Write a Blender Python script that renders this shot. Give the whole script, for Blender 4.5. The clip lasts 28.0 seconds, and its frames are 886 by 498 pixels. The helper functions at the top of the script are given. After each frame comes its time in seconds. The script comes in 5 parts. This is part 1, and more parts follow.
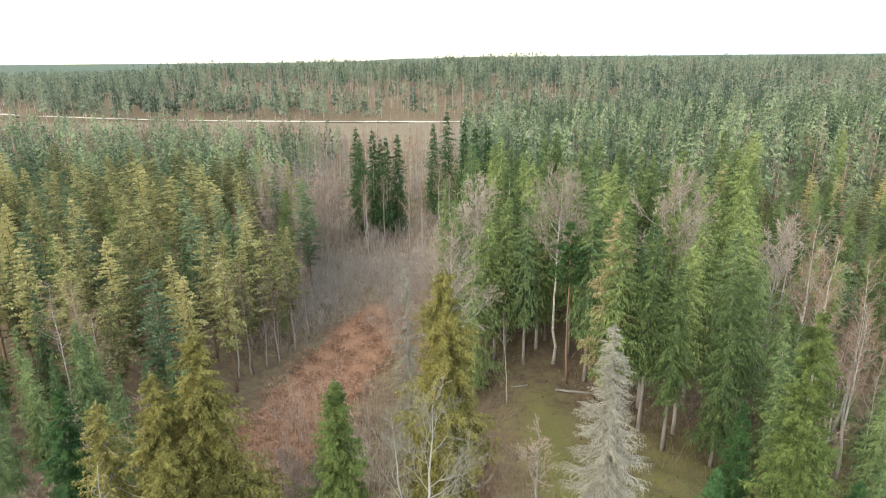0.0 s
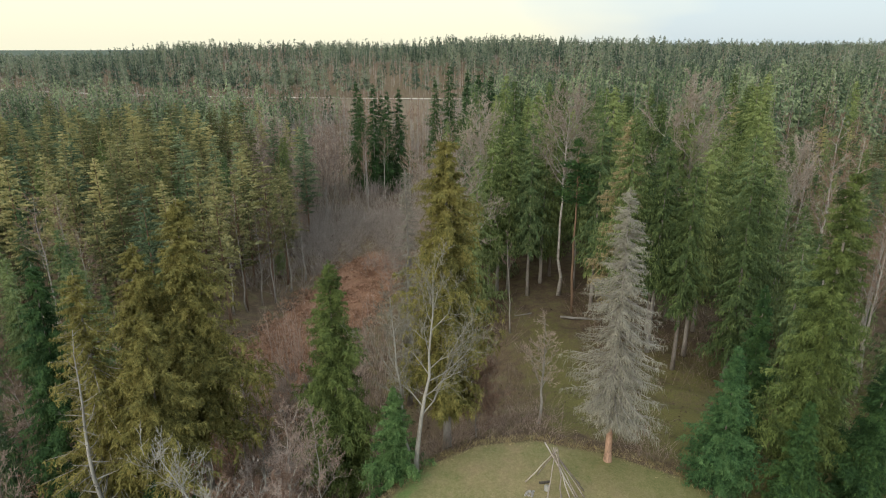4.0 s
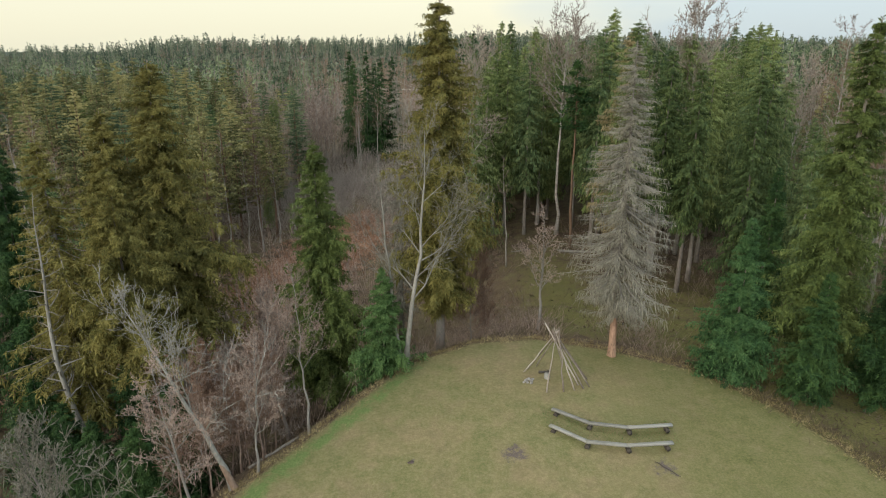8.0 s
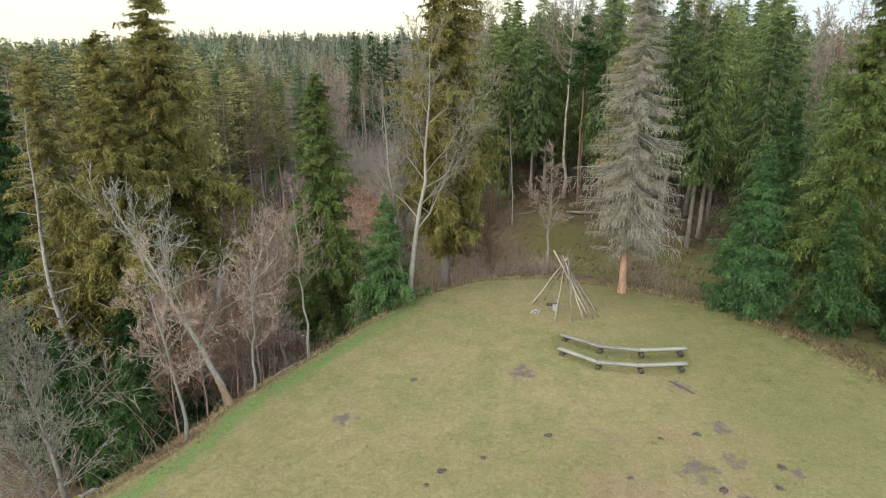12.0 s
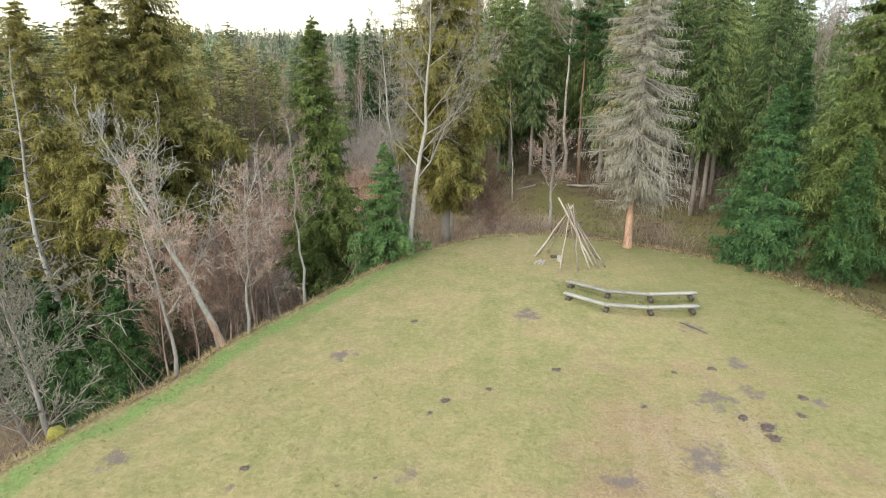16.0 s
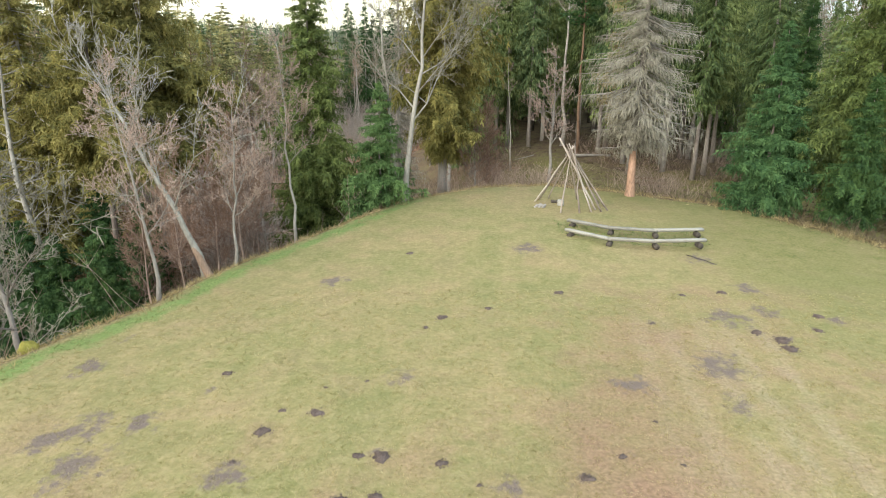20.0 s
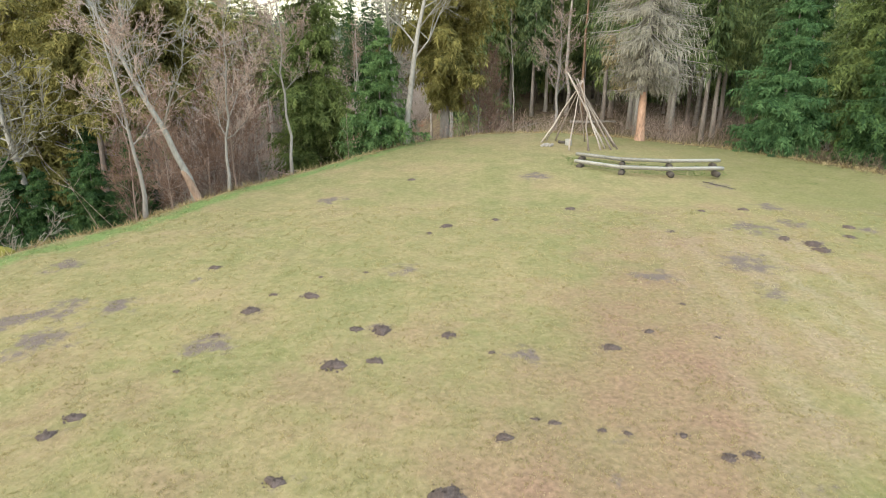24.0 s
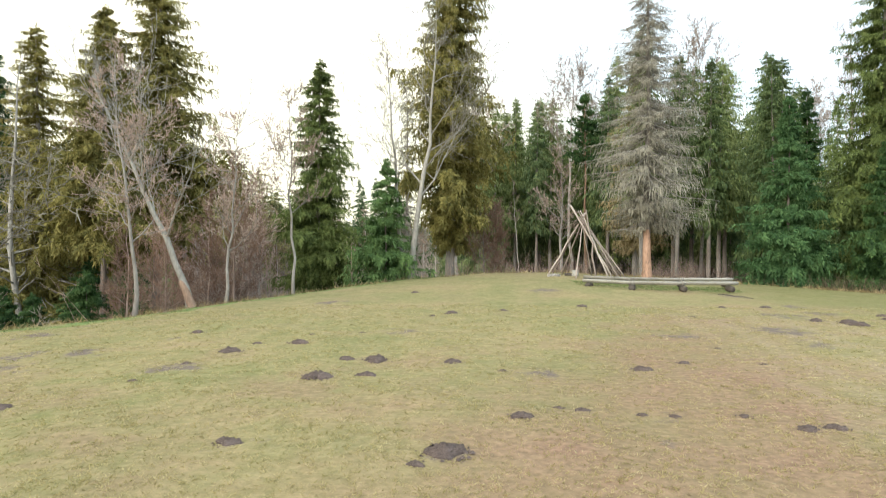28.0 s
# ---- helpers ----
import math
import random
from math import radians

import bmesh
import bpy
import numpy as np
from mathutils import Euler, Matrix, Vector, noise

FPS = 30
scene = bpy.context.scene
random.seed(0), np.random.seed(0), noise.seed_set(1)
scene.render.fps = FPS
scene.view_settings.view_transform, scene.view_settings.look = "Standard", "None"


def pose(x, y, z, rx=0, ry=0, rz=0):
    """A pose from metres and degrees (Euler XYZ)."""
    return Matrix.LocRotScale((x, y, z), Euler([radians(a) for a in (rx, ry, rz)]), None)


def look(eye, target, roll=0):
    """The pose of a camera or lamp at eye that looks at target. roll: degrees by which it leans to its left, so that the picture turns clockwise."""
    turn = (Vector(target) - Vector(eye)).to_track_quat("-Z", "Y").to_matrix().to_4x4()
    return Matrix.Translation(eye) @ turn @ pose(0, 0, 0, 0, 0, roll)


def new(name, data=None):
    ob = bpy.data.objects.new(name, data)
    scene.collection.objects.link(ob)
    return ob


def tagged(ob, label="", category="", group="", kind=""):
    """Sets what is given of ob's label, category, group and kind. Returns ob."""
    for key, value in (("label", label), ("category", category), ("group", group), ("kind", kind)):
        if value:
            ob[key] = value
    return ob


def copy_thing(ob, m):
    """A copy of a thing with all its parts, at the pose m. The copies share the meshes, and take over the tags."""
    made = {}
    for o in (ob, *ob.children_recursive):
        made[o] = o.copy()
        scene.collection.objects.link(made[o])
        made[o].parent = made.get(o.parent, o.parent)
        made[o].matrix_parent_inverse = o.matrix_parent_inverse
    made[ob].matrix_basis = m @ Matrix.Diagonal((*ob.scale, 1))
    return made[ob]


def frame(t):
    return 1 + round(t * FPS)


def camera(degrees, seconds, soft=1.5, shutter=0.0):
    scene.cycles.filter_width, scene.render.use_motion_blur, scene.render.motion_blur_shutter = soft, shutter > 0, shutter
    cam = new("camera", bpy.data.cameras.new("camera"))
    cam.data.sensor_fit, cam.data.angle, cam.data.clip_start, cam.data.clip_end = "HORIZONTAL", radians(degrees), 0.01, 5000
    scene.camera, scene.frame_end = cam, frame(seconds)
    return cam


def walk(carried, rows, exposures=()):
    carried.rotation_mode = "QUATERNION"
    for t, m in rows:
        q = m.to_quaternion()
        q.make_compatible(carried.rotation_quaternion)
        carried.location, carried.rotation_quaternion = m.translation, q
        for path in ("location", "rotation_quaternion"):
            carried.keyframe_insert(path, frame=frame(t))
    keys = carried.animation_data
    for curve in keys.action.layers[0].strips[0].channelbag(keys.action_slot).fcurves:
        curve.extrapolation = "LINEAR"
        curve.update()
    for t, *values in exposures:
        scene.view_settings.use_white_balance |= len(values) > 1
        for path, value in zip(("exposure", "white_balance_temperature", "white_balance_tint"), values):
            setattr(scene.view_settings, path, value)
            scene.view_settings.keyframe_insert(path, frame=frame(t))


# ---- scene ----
cam = camera(70.4, 28.0, soft=1.05, shutter=0.5)
PATH = [
    (0, (1.536, 4.250, 41.767), (1.356, 23.330, 35.767), -0.50),
    (0.5, (1.503, 4.337, 40.450), (1.321, 23.404, 34.410), -0.53),
    (1, (1.469, 4.398, 39.175), (1.288, 23.452, 33.097), -0.49),
    (1.5, (1.438, 4.441, 37.920), (1.255, 23.487, 31.814), -0.39),
    (2, (1.410, 4.482, 36.666), (1.222, 23.523, 30.545), -0.28),
    (2.5, (1.385, 4.528, 35.453), (1.187, 23.560, 29.308), -0.17),
    (3, (1.368, 4.593, 34.337), (1.159, 23.606, 28.132), -0.11),
    (3.5, (1.364, 4.683, 33.323), (1.144, 23.663, 27.013), -0.10),
    (5.5, (1.520, 4.471, 27.163), (1.420, 23.521, 21.053), 0.10),
    (6, (1.583, 4.500, 25.990), (1.475, 23.541, 19.865), -0.01),
    (6.5, (1.608, 4.567, 24.890), (1.502, 23.600, 18.752), -0.07),
    (7, (1.603, 4.653, 23.911), (1.512, 23.681, 17.763), -0.08),
    (7.5, (1.586, 4.744, 23.044), (1.518, 23.767, 16.887), -0.01),
    (8, (1.530, 4.842, 22.219), (1.488, 23.866, 16.058), 0.09),
    (8.5, (1.434, 4.949, 21.408), (1.406, 23.974, 15.246), 0.17),
    (9, (1.373, 5.062, 20.660), (1.328, 24.084, 14.490), 0.24),
    (9.5, (1.391, 5.126, 19.978), (1.305, 24.145, 13.799), 0.26),
    (10, (1.464, 5.055, 19.330), (1.330, 24.078, 13.157), 0.20),
    (10.5, (1.537, 4.895, 18.736), (1.366, 23.922, 12.572), 0.13),
    (11, (1.575, 4.767, 18.204), (1.379, 23.792, 12.037), 0.12),
    (11.5, (1.581, 4.700, 17.691), (1.371, 23.723, 11.516), 0.16),
    (12, (1.567, 4.678, 17.168), (1.357, 23.703, 10.993), 0.21),
    (12.5, (1.546, 4.698, 16.639), (1.346, 23.728, 10.469), 0.30),
    (14.5, (1.375, 4.826, 14.789), (1.245, 23.856, 8.649), 0.40),
    (15, (1.325, 4.859, 14.382), (1.211, 23.894, 8.251), 0.40),
    (15.5, (1.285, 4.894, 13.965), (1.187, 23.931, 7.837), 0.40),
    (16, (1.255, 4.927, 13.532), (1.174, 23.966, 7.409), 0.40),
    (16.5, (1.231, 4.962, 13.092), (1.169, 24.004, 6.977), 0.41),
    (17, (1.211, 5.000, 12.650), (1.170, 24.044, 6.542), 0.43),
    (17.5, (1.197, 5.034, 12.204), (1.177, 24.078, 6.096), 0.47),
    (18, (1.196, 5.061, 11.747), (1.194, 24.103, 5.635), 0.52),
    (18.5, (1.210, 5.083, 11.275), (1.224, 24.121, 5.156), 0.56),
    (19, (1.235, 5.105, 10.795), (1.261, 24.137, 4.666), 0.57),
    (19.5, (1.257, 5.131, 10.314), (1.289, 24.159, 4.173), 0.57),
    (20, (1.261, 5.165, 9.832), (1.297, 24.194, 3.682), 0.61),
    (20.5, (1.248, 5.206, 9.357), (1.283, 24.237, 3.206), 0.66),
    (21, (1.221, 5.252, 8.900), (1.256, 24.284, 2.753), 0.69),
    (21.5, (1.184, 5.298, 8.455), (1.224, 24.328, 2.315), 0.70),
    (23.5, (1.120, 5.555, 6.653), (1.160, 24.565, 0.443), 0.70),
    (24, (1.142, 5.621, 6.199), (1.172, 24.622, -0.037), 0.64),
    (24.5, (1.159, 5.681, 5.744), (1.183, 24.671, -0.523), 0.61),
    (25, (1.173, 5.735, 5.297), (1.194, 24.709, -1.020), 0.60),
    (25.5, (1.186, 5.788, 4.868), (1.206, 24.738, -1.532), 0.60),
    (26, (1.180, 5.858, 4.337), (1.230, 24.818, -2.053), 0.80),
    (26.5, (1.162, 5.936, 3.873), (1.262, 25.076, -1.917), 0.80),
    (27, (1.184, 6.009, 3.454), (1.244, 25.639, -0.386), 0.70),
    (27.5, (1.199, 6.185, 2.904), (1.149, 26.115, 1.214), 0.50),
    (28, (1.242, 6.171, 2.294), (1.012, 26.161, 2.144), 0.50),
]
EXPOSURES = [(0.0, 1.20), (1.0, 1.00), (3.0, 0.48), (6.0, 0.07), (8.0, 0.12), (10.0, 0.38), (12.0, 0.58), (15.0, 0.93), (17.0, 1.03), (21.0, 1.02), (25.0, 1.02), (28.0, 0.94)]
walk(cam, [(t, look(eye, target, roll)) for t, eye, target, roll in PATH], EXPOSURES)

# ---- world, sun, exposure ----
world = bpy.data.worlds.new("overcast_sky")
scene.world = world
world.use_nodes = True
wn, wl = world.node_tree.nodes, world.node_tree.links
wn.clear()
w_out = wn.new("ShaderNodeOutputWorld")
w_bg = wn.new("ShaderNodeBackground")
w_sky = wn.new("ShaderNodeTexSky")
w_sky.sky_type = "NISHITA"
w_sky.sun_disc = False
w_sky.sun_elevation = radians(24)
w_sky.sun_rotation = radians(-150)
w_gain = wn.new("ShaderNodeMix")
w_gain.data_type = "RGBA"
w_gain.blend_type = "MULTIPLY"
w_gain.inputs[0].default_value = 1.0
w_gain.inputs[7].default_value = (0.12, 0.12, 0.12, 1)
w_geo = wn.new("ShaderNodeTexCoord")
w_map = wn.new("ShaderNodeMapping")
w_map.inputs["Scale"].default_value = (1.0, 1.0, 3.0)
w_noise = wn.new("ShaderNodeTexNoise")
w_noise.inputs["Scale"].default_value = 1.7
w_noise.inputs["Detail"].default_value = 4.0
w_ramp = wn.new("ShaderNodeValToRGB")
w_ramp.color_ramp.elements[0].position = 0.38
w_ramp.color_ramp.elements[0].color = (0.72, 0.84, 0.90, 1)
w_ramp.color_ramp.elements[1].position = 0.56
w_ramp.color_ramp.elements[1].color = (1.14, 1.10, 0.84, 1)
w_sep = wn.new("ShaderNodeSeparateXYZ")
w_rise = wn.new("ShaderNodeMapRange")
w_rise.inputs["From Min"].default_value = 0.0
w_rise.inputs["From Max"].default_value = 1.0
w_rise.inputs["To Min"].default_value = 0.80
w_rise.inputs["To Max"].default_value = 1.56
wl.new(w_geo.outputs["Generated"], w_sep.inputs[0])
wl.new(w_sep.outputs["Z"], w_rise.inputs["Value"])
w_mix = wn.new("ShaderNodeMix")
w_mix.data_type = "RGBA"
w_mix.inputs[0].default_value = 0.86
wl.new(w_geo.outputs["Generated"], w_map.inputs["Vector"])
wl.new(w_map.outputs["Vector"], w_noise.inputs["Vector"])
w_drift = wn.new("ShaderNodeMath")
w_drift.operation = "MULTIPLY_ADD"
w_drift.inputs[1].default_value = -0.60
wl.new(w_sep.outputs["X"], w_drift.inputs[0])
w_soft = wn.new("ShaderNodeMath")
w_soft.operation = "MULTIPLY_ADD"
w_soft.inputs[1].default_value = 0.7
w_soft.inputs[2].default_value = 0.25
w_lift = wn.new("ShaderNodeMath")
w_lift.operation = "MULTIPLY_ADD"
w_lift.inputs[1].default_value = -0.45
wl.new(w_noise.outputs["Fac"], w_soft.inputs[0])
wl.new(w_sep.outputs["Z"], w_lift.inputs[0])
wl.new(w_soft.outputs[0], w_lift.inputs[2])
wl.new(w_lift.outputs[0], w_drift.inputs[2])
wl.new(w_drift.outputs[0], w_ramp.inputs["Fac"])
wl.new(w_sky.outputs["Color"], w_gain.inputs[6])
wl.new(w_gain.outputs[2], w_mix.inputs[6])
wl.new(w_ramp.outputs["Color"], w_mix.inputs[7])
wl.new(w_mix.outputs[2], w_bg.inputs["Color"])
wl.new(w_rise.outputs["Result"], w_bg.inputs["Strength"])
wl.new(w_bg.outputs["Background"], w_out.inputs["Surface"])

sun_data = bpy.data.lights.new("sun", "SUN")
sun_data.energy = 1.5
sun_data.angle = radians(40)
sun_data.color = (1.0, 0.97, 0.94)
sun = new("sun", sun_data)
SUN_AZ, SUN_EL = radians(-150), radians(24)
sun.matrix_world = look((60 * math.sin(SUN_AZ), 60 * math.cos(SUN_AZ), 60 * math.tan(SUN_EL)), (0, 0, 0))


# ---- materials ----
def nodes_of(mat):
    mat.use_nodes = True
    t = mat.node_tree
    t.nodes.clear()
    return t.nodes, t.links


def noisy(name, c0, c1, c2, scale=3.0, fine=30.0, rough=0.85, bump=0.3, island=0.0, per_object=0.0, translucent=0.0, stretch=(1, 1, 1), metal=0.0, lo=0.28, hi=0.74, tone=False):
    """A surface whose colour wanders between three tones at two scales, with fine relief."""
    mat = bpy.data.materials.new(name)
    n, l = nodes_of(mat)
    out = n.new("ShaderNodeOutputMaterial")
    bsdf = n.new("ShaderNodeBsdfPrincipled")
    bsdf.inputs["Roughness"].default_value = rough
    bsdf.inputs["Metallic"].default_value = metal
    bsdf.inputs["Specular IOR Level"].default_value = 0.25
    co = n.new("ShaderNodeTexCoord")
    mp = n.new("ShaderNodeMapping")
    mp.inputs["Scale"].default_value = stretch
    l.new(co.outputs["Object"], mp.inputs["Vector"])
    big = n.new("ShaderNodeTexNoise")
    big.inputs["Scale"].default_value = scale
    big.inputs["Detail"].default_value = 3.0
    small = n.new("ShaderNodeTexNoise")
    small.inputs["Scale"].default_value = fine
    small.inputs["Detail"].default_value = 5.0
    l.new(mp.outputs["Vector"], big.inputs["Vector"])
    l.new(mp.outputs["Vector"], small.inputs["Vector"])
    mix = n.new("ShaderNodeMath")
    mix.operation = "MULTIPLY_ADD"
    mix.inputs[1].default_value = 0.55
    half = n.new("ShaderNodeMath")
    half.operation = "MULTIPLY"
    half.inputs[1].default_value = 0.45
    l.new(small.outputs["Fac"], half.inputs[0])
    l.new(big.outputs["Fac"], mix.inputs[0])
    l.new(half.outputs[0], mix.inputs[2])
    fac = mix.outputs[0]
    if island:
        geo = n.new("ShaderNodeNewGeometry")
        add = n.new("ShaderNodeMath")
        add.operation = "MULTIPLY_ADD"
        add.inputs[1].default_value = island
        off = n.new("ShaderNodeMath")
        off.operation = "SUBTRACT"
        off.inputs[1].default_value = island / 2
        l.new(geo.outputs["Random Per Island"], add.inputs[0])
        l.new(fac, add.inputs[2])
        l.new(add.outputs[0], off.inputs[0])
        fac = off.outputs[0]
    if tone:
        at = n.new("ShaderNodeAttribute")
        at.attribute_name = "tone"
        add = n.new("ShaderNodeMath")
        l.new(at.outputs["Fac"], add.inputs[0])
        l.new(fac, add.inputs[1])
        fac = add.outputs[0]
    if per_object:
        info = n.new("ShaderNodeObjectInfo")
        add = n.new("ShaderNodeMath")
        add.operation = "MULTIPLY_ADD"
        add.inputs[1].default_value = per_object
        off = n.new("ShaderNodeMath")
        off.operation = "SUBTRACT"
        off.inputs[1].default_value = per_object / 2
        l.new(info.outputs["Random"], add.inputs[0])
        l.new(fac, add.inputs[2])
        l.new(add.outputs[0], off.inputs[0])
        fac = off.outputs[0]
    ramp = n.new("ShaderNodeValToRGB")
    e = ramp.color_ramp.elements
    e[0].position, e[0].color = lo, (*c0, 1)
    e[1].position, e[1].color = hi, (*c2, 1)
    m = e.new(0.5)
    m.color = (*c1, 1)
    l.new(fac, ramp.inputs["Fac"])
    l.new(ramp.outputs["Color"], bsdf.inputs["Base Color"])
    if bump:
        bp = n.new("ShaderNodeBump")
        bp.inputs["Strength"].default_value = bump
        bp.inputs["Distance"].default_value = 0.03
        l.new(small.outputs["Fac"], bp.inputs["Height"])
        l.new(bp.outputs["Normal"], bsdf.inputs["Normal"])
    if translucent:
        tr = n.new("ShaderNodeBsdfTranslucent")
        l.new(ramp.outputs["Color"], tr.inputs["Color"])
        ms = n.new("ShaderNodeMixShader")
        ms.inputs["Fac"].default_value = translucent
        l.new(bsdf.outputs["BSDF"], ms.inputs[1])
        l.new(tr.outputs["BSDF"], ms.inputs[2])
        l.new(ms.outputs["Shader"], out.inputs["Surface"])
    else:
        l.new(bsdf.outputs["BSDF"], out.inputs["Surface"])
    return mat


def foliage(name, c0, c1, c2, obj=0.25, tone=False):
    c0, c1, c2 = (tuple(1.1 * k for k in c) for c in (c0, c1, c2))
    return noisy(name, c0, c1, c2, scale=0.7, fine=2.6, rough=0.7, bump=0, island=0.20, per_object=obj, translucent=0.24, lo=0.34, hi=0.68, tone=tone)


M_OLIVE = foliage("needles_olive", (0.074, 0.074, 0.021), (0.175, 0.158, 0.046), (0.304, 0.267, 0.086), 0.08)
M_LUSH = foliage("needles_fresh_green", (0.043, 0.065, 0.019), (0.112, 0.149, 0.042), (0.200, 0.244, 0.076), 0.06)
M_YOUNG = foliage("needles_young_green", (0.038, 0.083, 0.027), (0.113, 0.195, 0.066), (0.215, 0.319, 0.114), 0.06)
M_RIMGREEN = foliage("needles_rim_green", (0.016, 0.047, 0.017), (0.052, 0.115, 0.042), (0.108, 0.195, 0.072), 0.08)
M_GREEN = foliage("needles_green", (0.056, 0.087, 0.031), (0.142, 0.186, 0.063), (0.268, 0.315, 0.120), 0.32)
M_DARK = foliage("needles_dark_green", (0.011, 0.033, 0.011), (0.037, 0.082, 0.026), (0.079, 0.139, 0.041), 0.1)
M_DEEP = foliage("needles_deep", (0.043, 0.081, 0.036), (0.122, 0.173, 0.072), (0.230, 0.274, 0.112), 0.28)
M_PINE = foliage("pine_needles", (0.090, 0.103, 0.044), (0.255, 0.250, 0.115), (0.453, 0.407, 0.189), 0.38)
M_BLUEPINE = foliage("blue_green_pine_needles", (0.056, 0.087, 0.049), (0.150, 0.198, 0.111), (0.284, 0.335, 0.189), 0.3, True)
# bluer and greyer than the near needles: distance haze put into the base colour
M_FAR_HAZED = foliage("far_needles_hazed", (0.052, 0.082, 0.058), (0.128, 0.161, 0.110), (0.227, 0.258, 0.174), 0, True)
M_DEADTWIG = foliage("dead_grey_twigs", (0.142, 0.131, 0.106), (0.242, 0.226, 0.181), (0.348, 0.327, 0.268))
M_PALETWIG = foliage("withered_tan_twigs", (0.15, 0.125, 0.06), (0.27, 0.22, 0.11), (0.44, 0.36, 0.21))
M_REDTWIG = foliage("birch_twigs_reddish", (0.136, 0.083, 0.061), (0.233, 0.150, 0.110), (0.347, 0.230, 0.171))
M_CROWN = foliage("pale_birch_twigs", (0.181, 0.142, 0.117), (0.293, 0.236, 0.196), (0.404, 0.336, 0.282))
M_BRUSH = foliage("bare_brush", (0.165, 0.124, 0.101), (0.298, 0.222, 0.184), (0.466, 0.359, 0.305))
M_LITTER = foliage("brown_leaf_litter", (0.055, 0.040, 0.027), (0.115, 0.085, 0.058), (0.20, 0.155, 0.105), 0)
M_THICKET = foliage("grey_thicket", (0.232, 0.194, 0.172), (0.361, 0.305, 0.275), (0.499, 0.430, 0.391))
M_RUST = foliage("rust_bracken", (0.202, 0.115, 0.075), (0.350, 0.205, 0.138), (0.478, 0.310, 0.220))
M_DRYGRASS = foliage("dry_grass", (0.20, 0.15, 0.07), (0.33, 0.26, 0.13), (0.48, 0.39, 0.22), 0)
M_FRESH = foliage("fresh_grass", (0.075, 0.115, 0.035), (0.13, 0.175, 0.06), (0.20, 0.24, 0.095), 0)
M_BARK = noisy("spruce_bark", (0.132, 0.108, 0.093), (0.282, 0.245, 0.217), (0.466, 0.423, 0.391), 1.2, 14, 0.95, 0.8, stretch=(1, 1, 0.25), per_object=0.3)
M_GREYBARK = noisy("grey_bark", (0.128, 0.114, 0.100), (0.243, 0.222, 0.201), (0.375, 0.351, 0.325), 1.0, 12, 0.95, 0.8, stretch=(1, 1, 0.3), per_object=0.25)
M_BIRCH = noisy("birch_bark", (0.136, 0.115, 0.102), (0.383, 0.348, 0.315), (0.561, 0.527, 0.484), 1.6, 9, 0.8, 0.5, stretch=(0.340, 0.340, 1.870))
M_PINEBARK = noisy("pine_bark_orange", (0.096, 0.066, 0.051), (0.200, 0.129, 0.086), (0.296, 0.195, 0.129), 0.6, 12, 0.95, 0.8, stretch=(1, 1, 0.3))
M_ASPEN = noisy("pale_aspen_bark", (0.145, 0.133, 0.116), (0.289, 0.275, 0.246), (0.419, 0.401, 0.365), 1.0, 12, 0.9, 0.6, stretch=(1, 1, 0.4))
M_STRIPPED = noisy("bark_stripped_wood", (0.13, 0.10, 0.08), (0.38, 0.235, 0.165), (0.55, 0.37, 0.28), 3.2, 14, 0.85, 0.6, stretch=(1, 1, 0.3))
M_SCAR = noisy("torn_bark_wood", (0.13, 0.095, 0.072), (0.27, 0.185, 0.135), (0.40, 0.28, 0.21), 2.5, 16, 0.9, 0.6, stretch=(1, 1, 0.25))
M_POLE = noisy("weathered_pole", (0.172, 0.138, 0.117), (0.322, 0.270, 0.235), (0.494, 0.437, 0.387), 1.5, 20, 0.85, 0.5, stretch=(1, 1, 0.15), per_object=0.4)
M_LOG = noisy("weathered_log", (0.15, 0.142, 0.125), (0.275, 0.262, 0.235), (0.40, 0.385, 0.35), 1.2, 18, 0.9, 0.6, stretch=(0.2, 1, 1), per_object=0.2)
M_LOGUNDER = noisy("dark_bark_support", (0.038, 0.032, 0.027), (0.083, 0.071, 0.060), (0.143, 0.124, 0.109), 4, 30, 0.95, 0.9)
M_SOIL = noisy("molehill_soil", (0.056, 0.042, 0.038), (0.112, 0.085, 0.076), (0.200, 0.154, 0.140), 6, 60, 1.0, 1.0)
M_STONE = noisy("field_stone", (0.160, 0.144, 0.128), (0.288, 0.264, 0.240), (0.416, 0.384, 0.352), 4, 30, 0.9, 0.7)
M_MOSS = noisy("moss", (0.11, 0.10, 0.02), (0.22, 0.20, 0.045), (0.34, 0.30, 0.08), 3, 25, 1.0, 0.9)


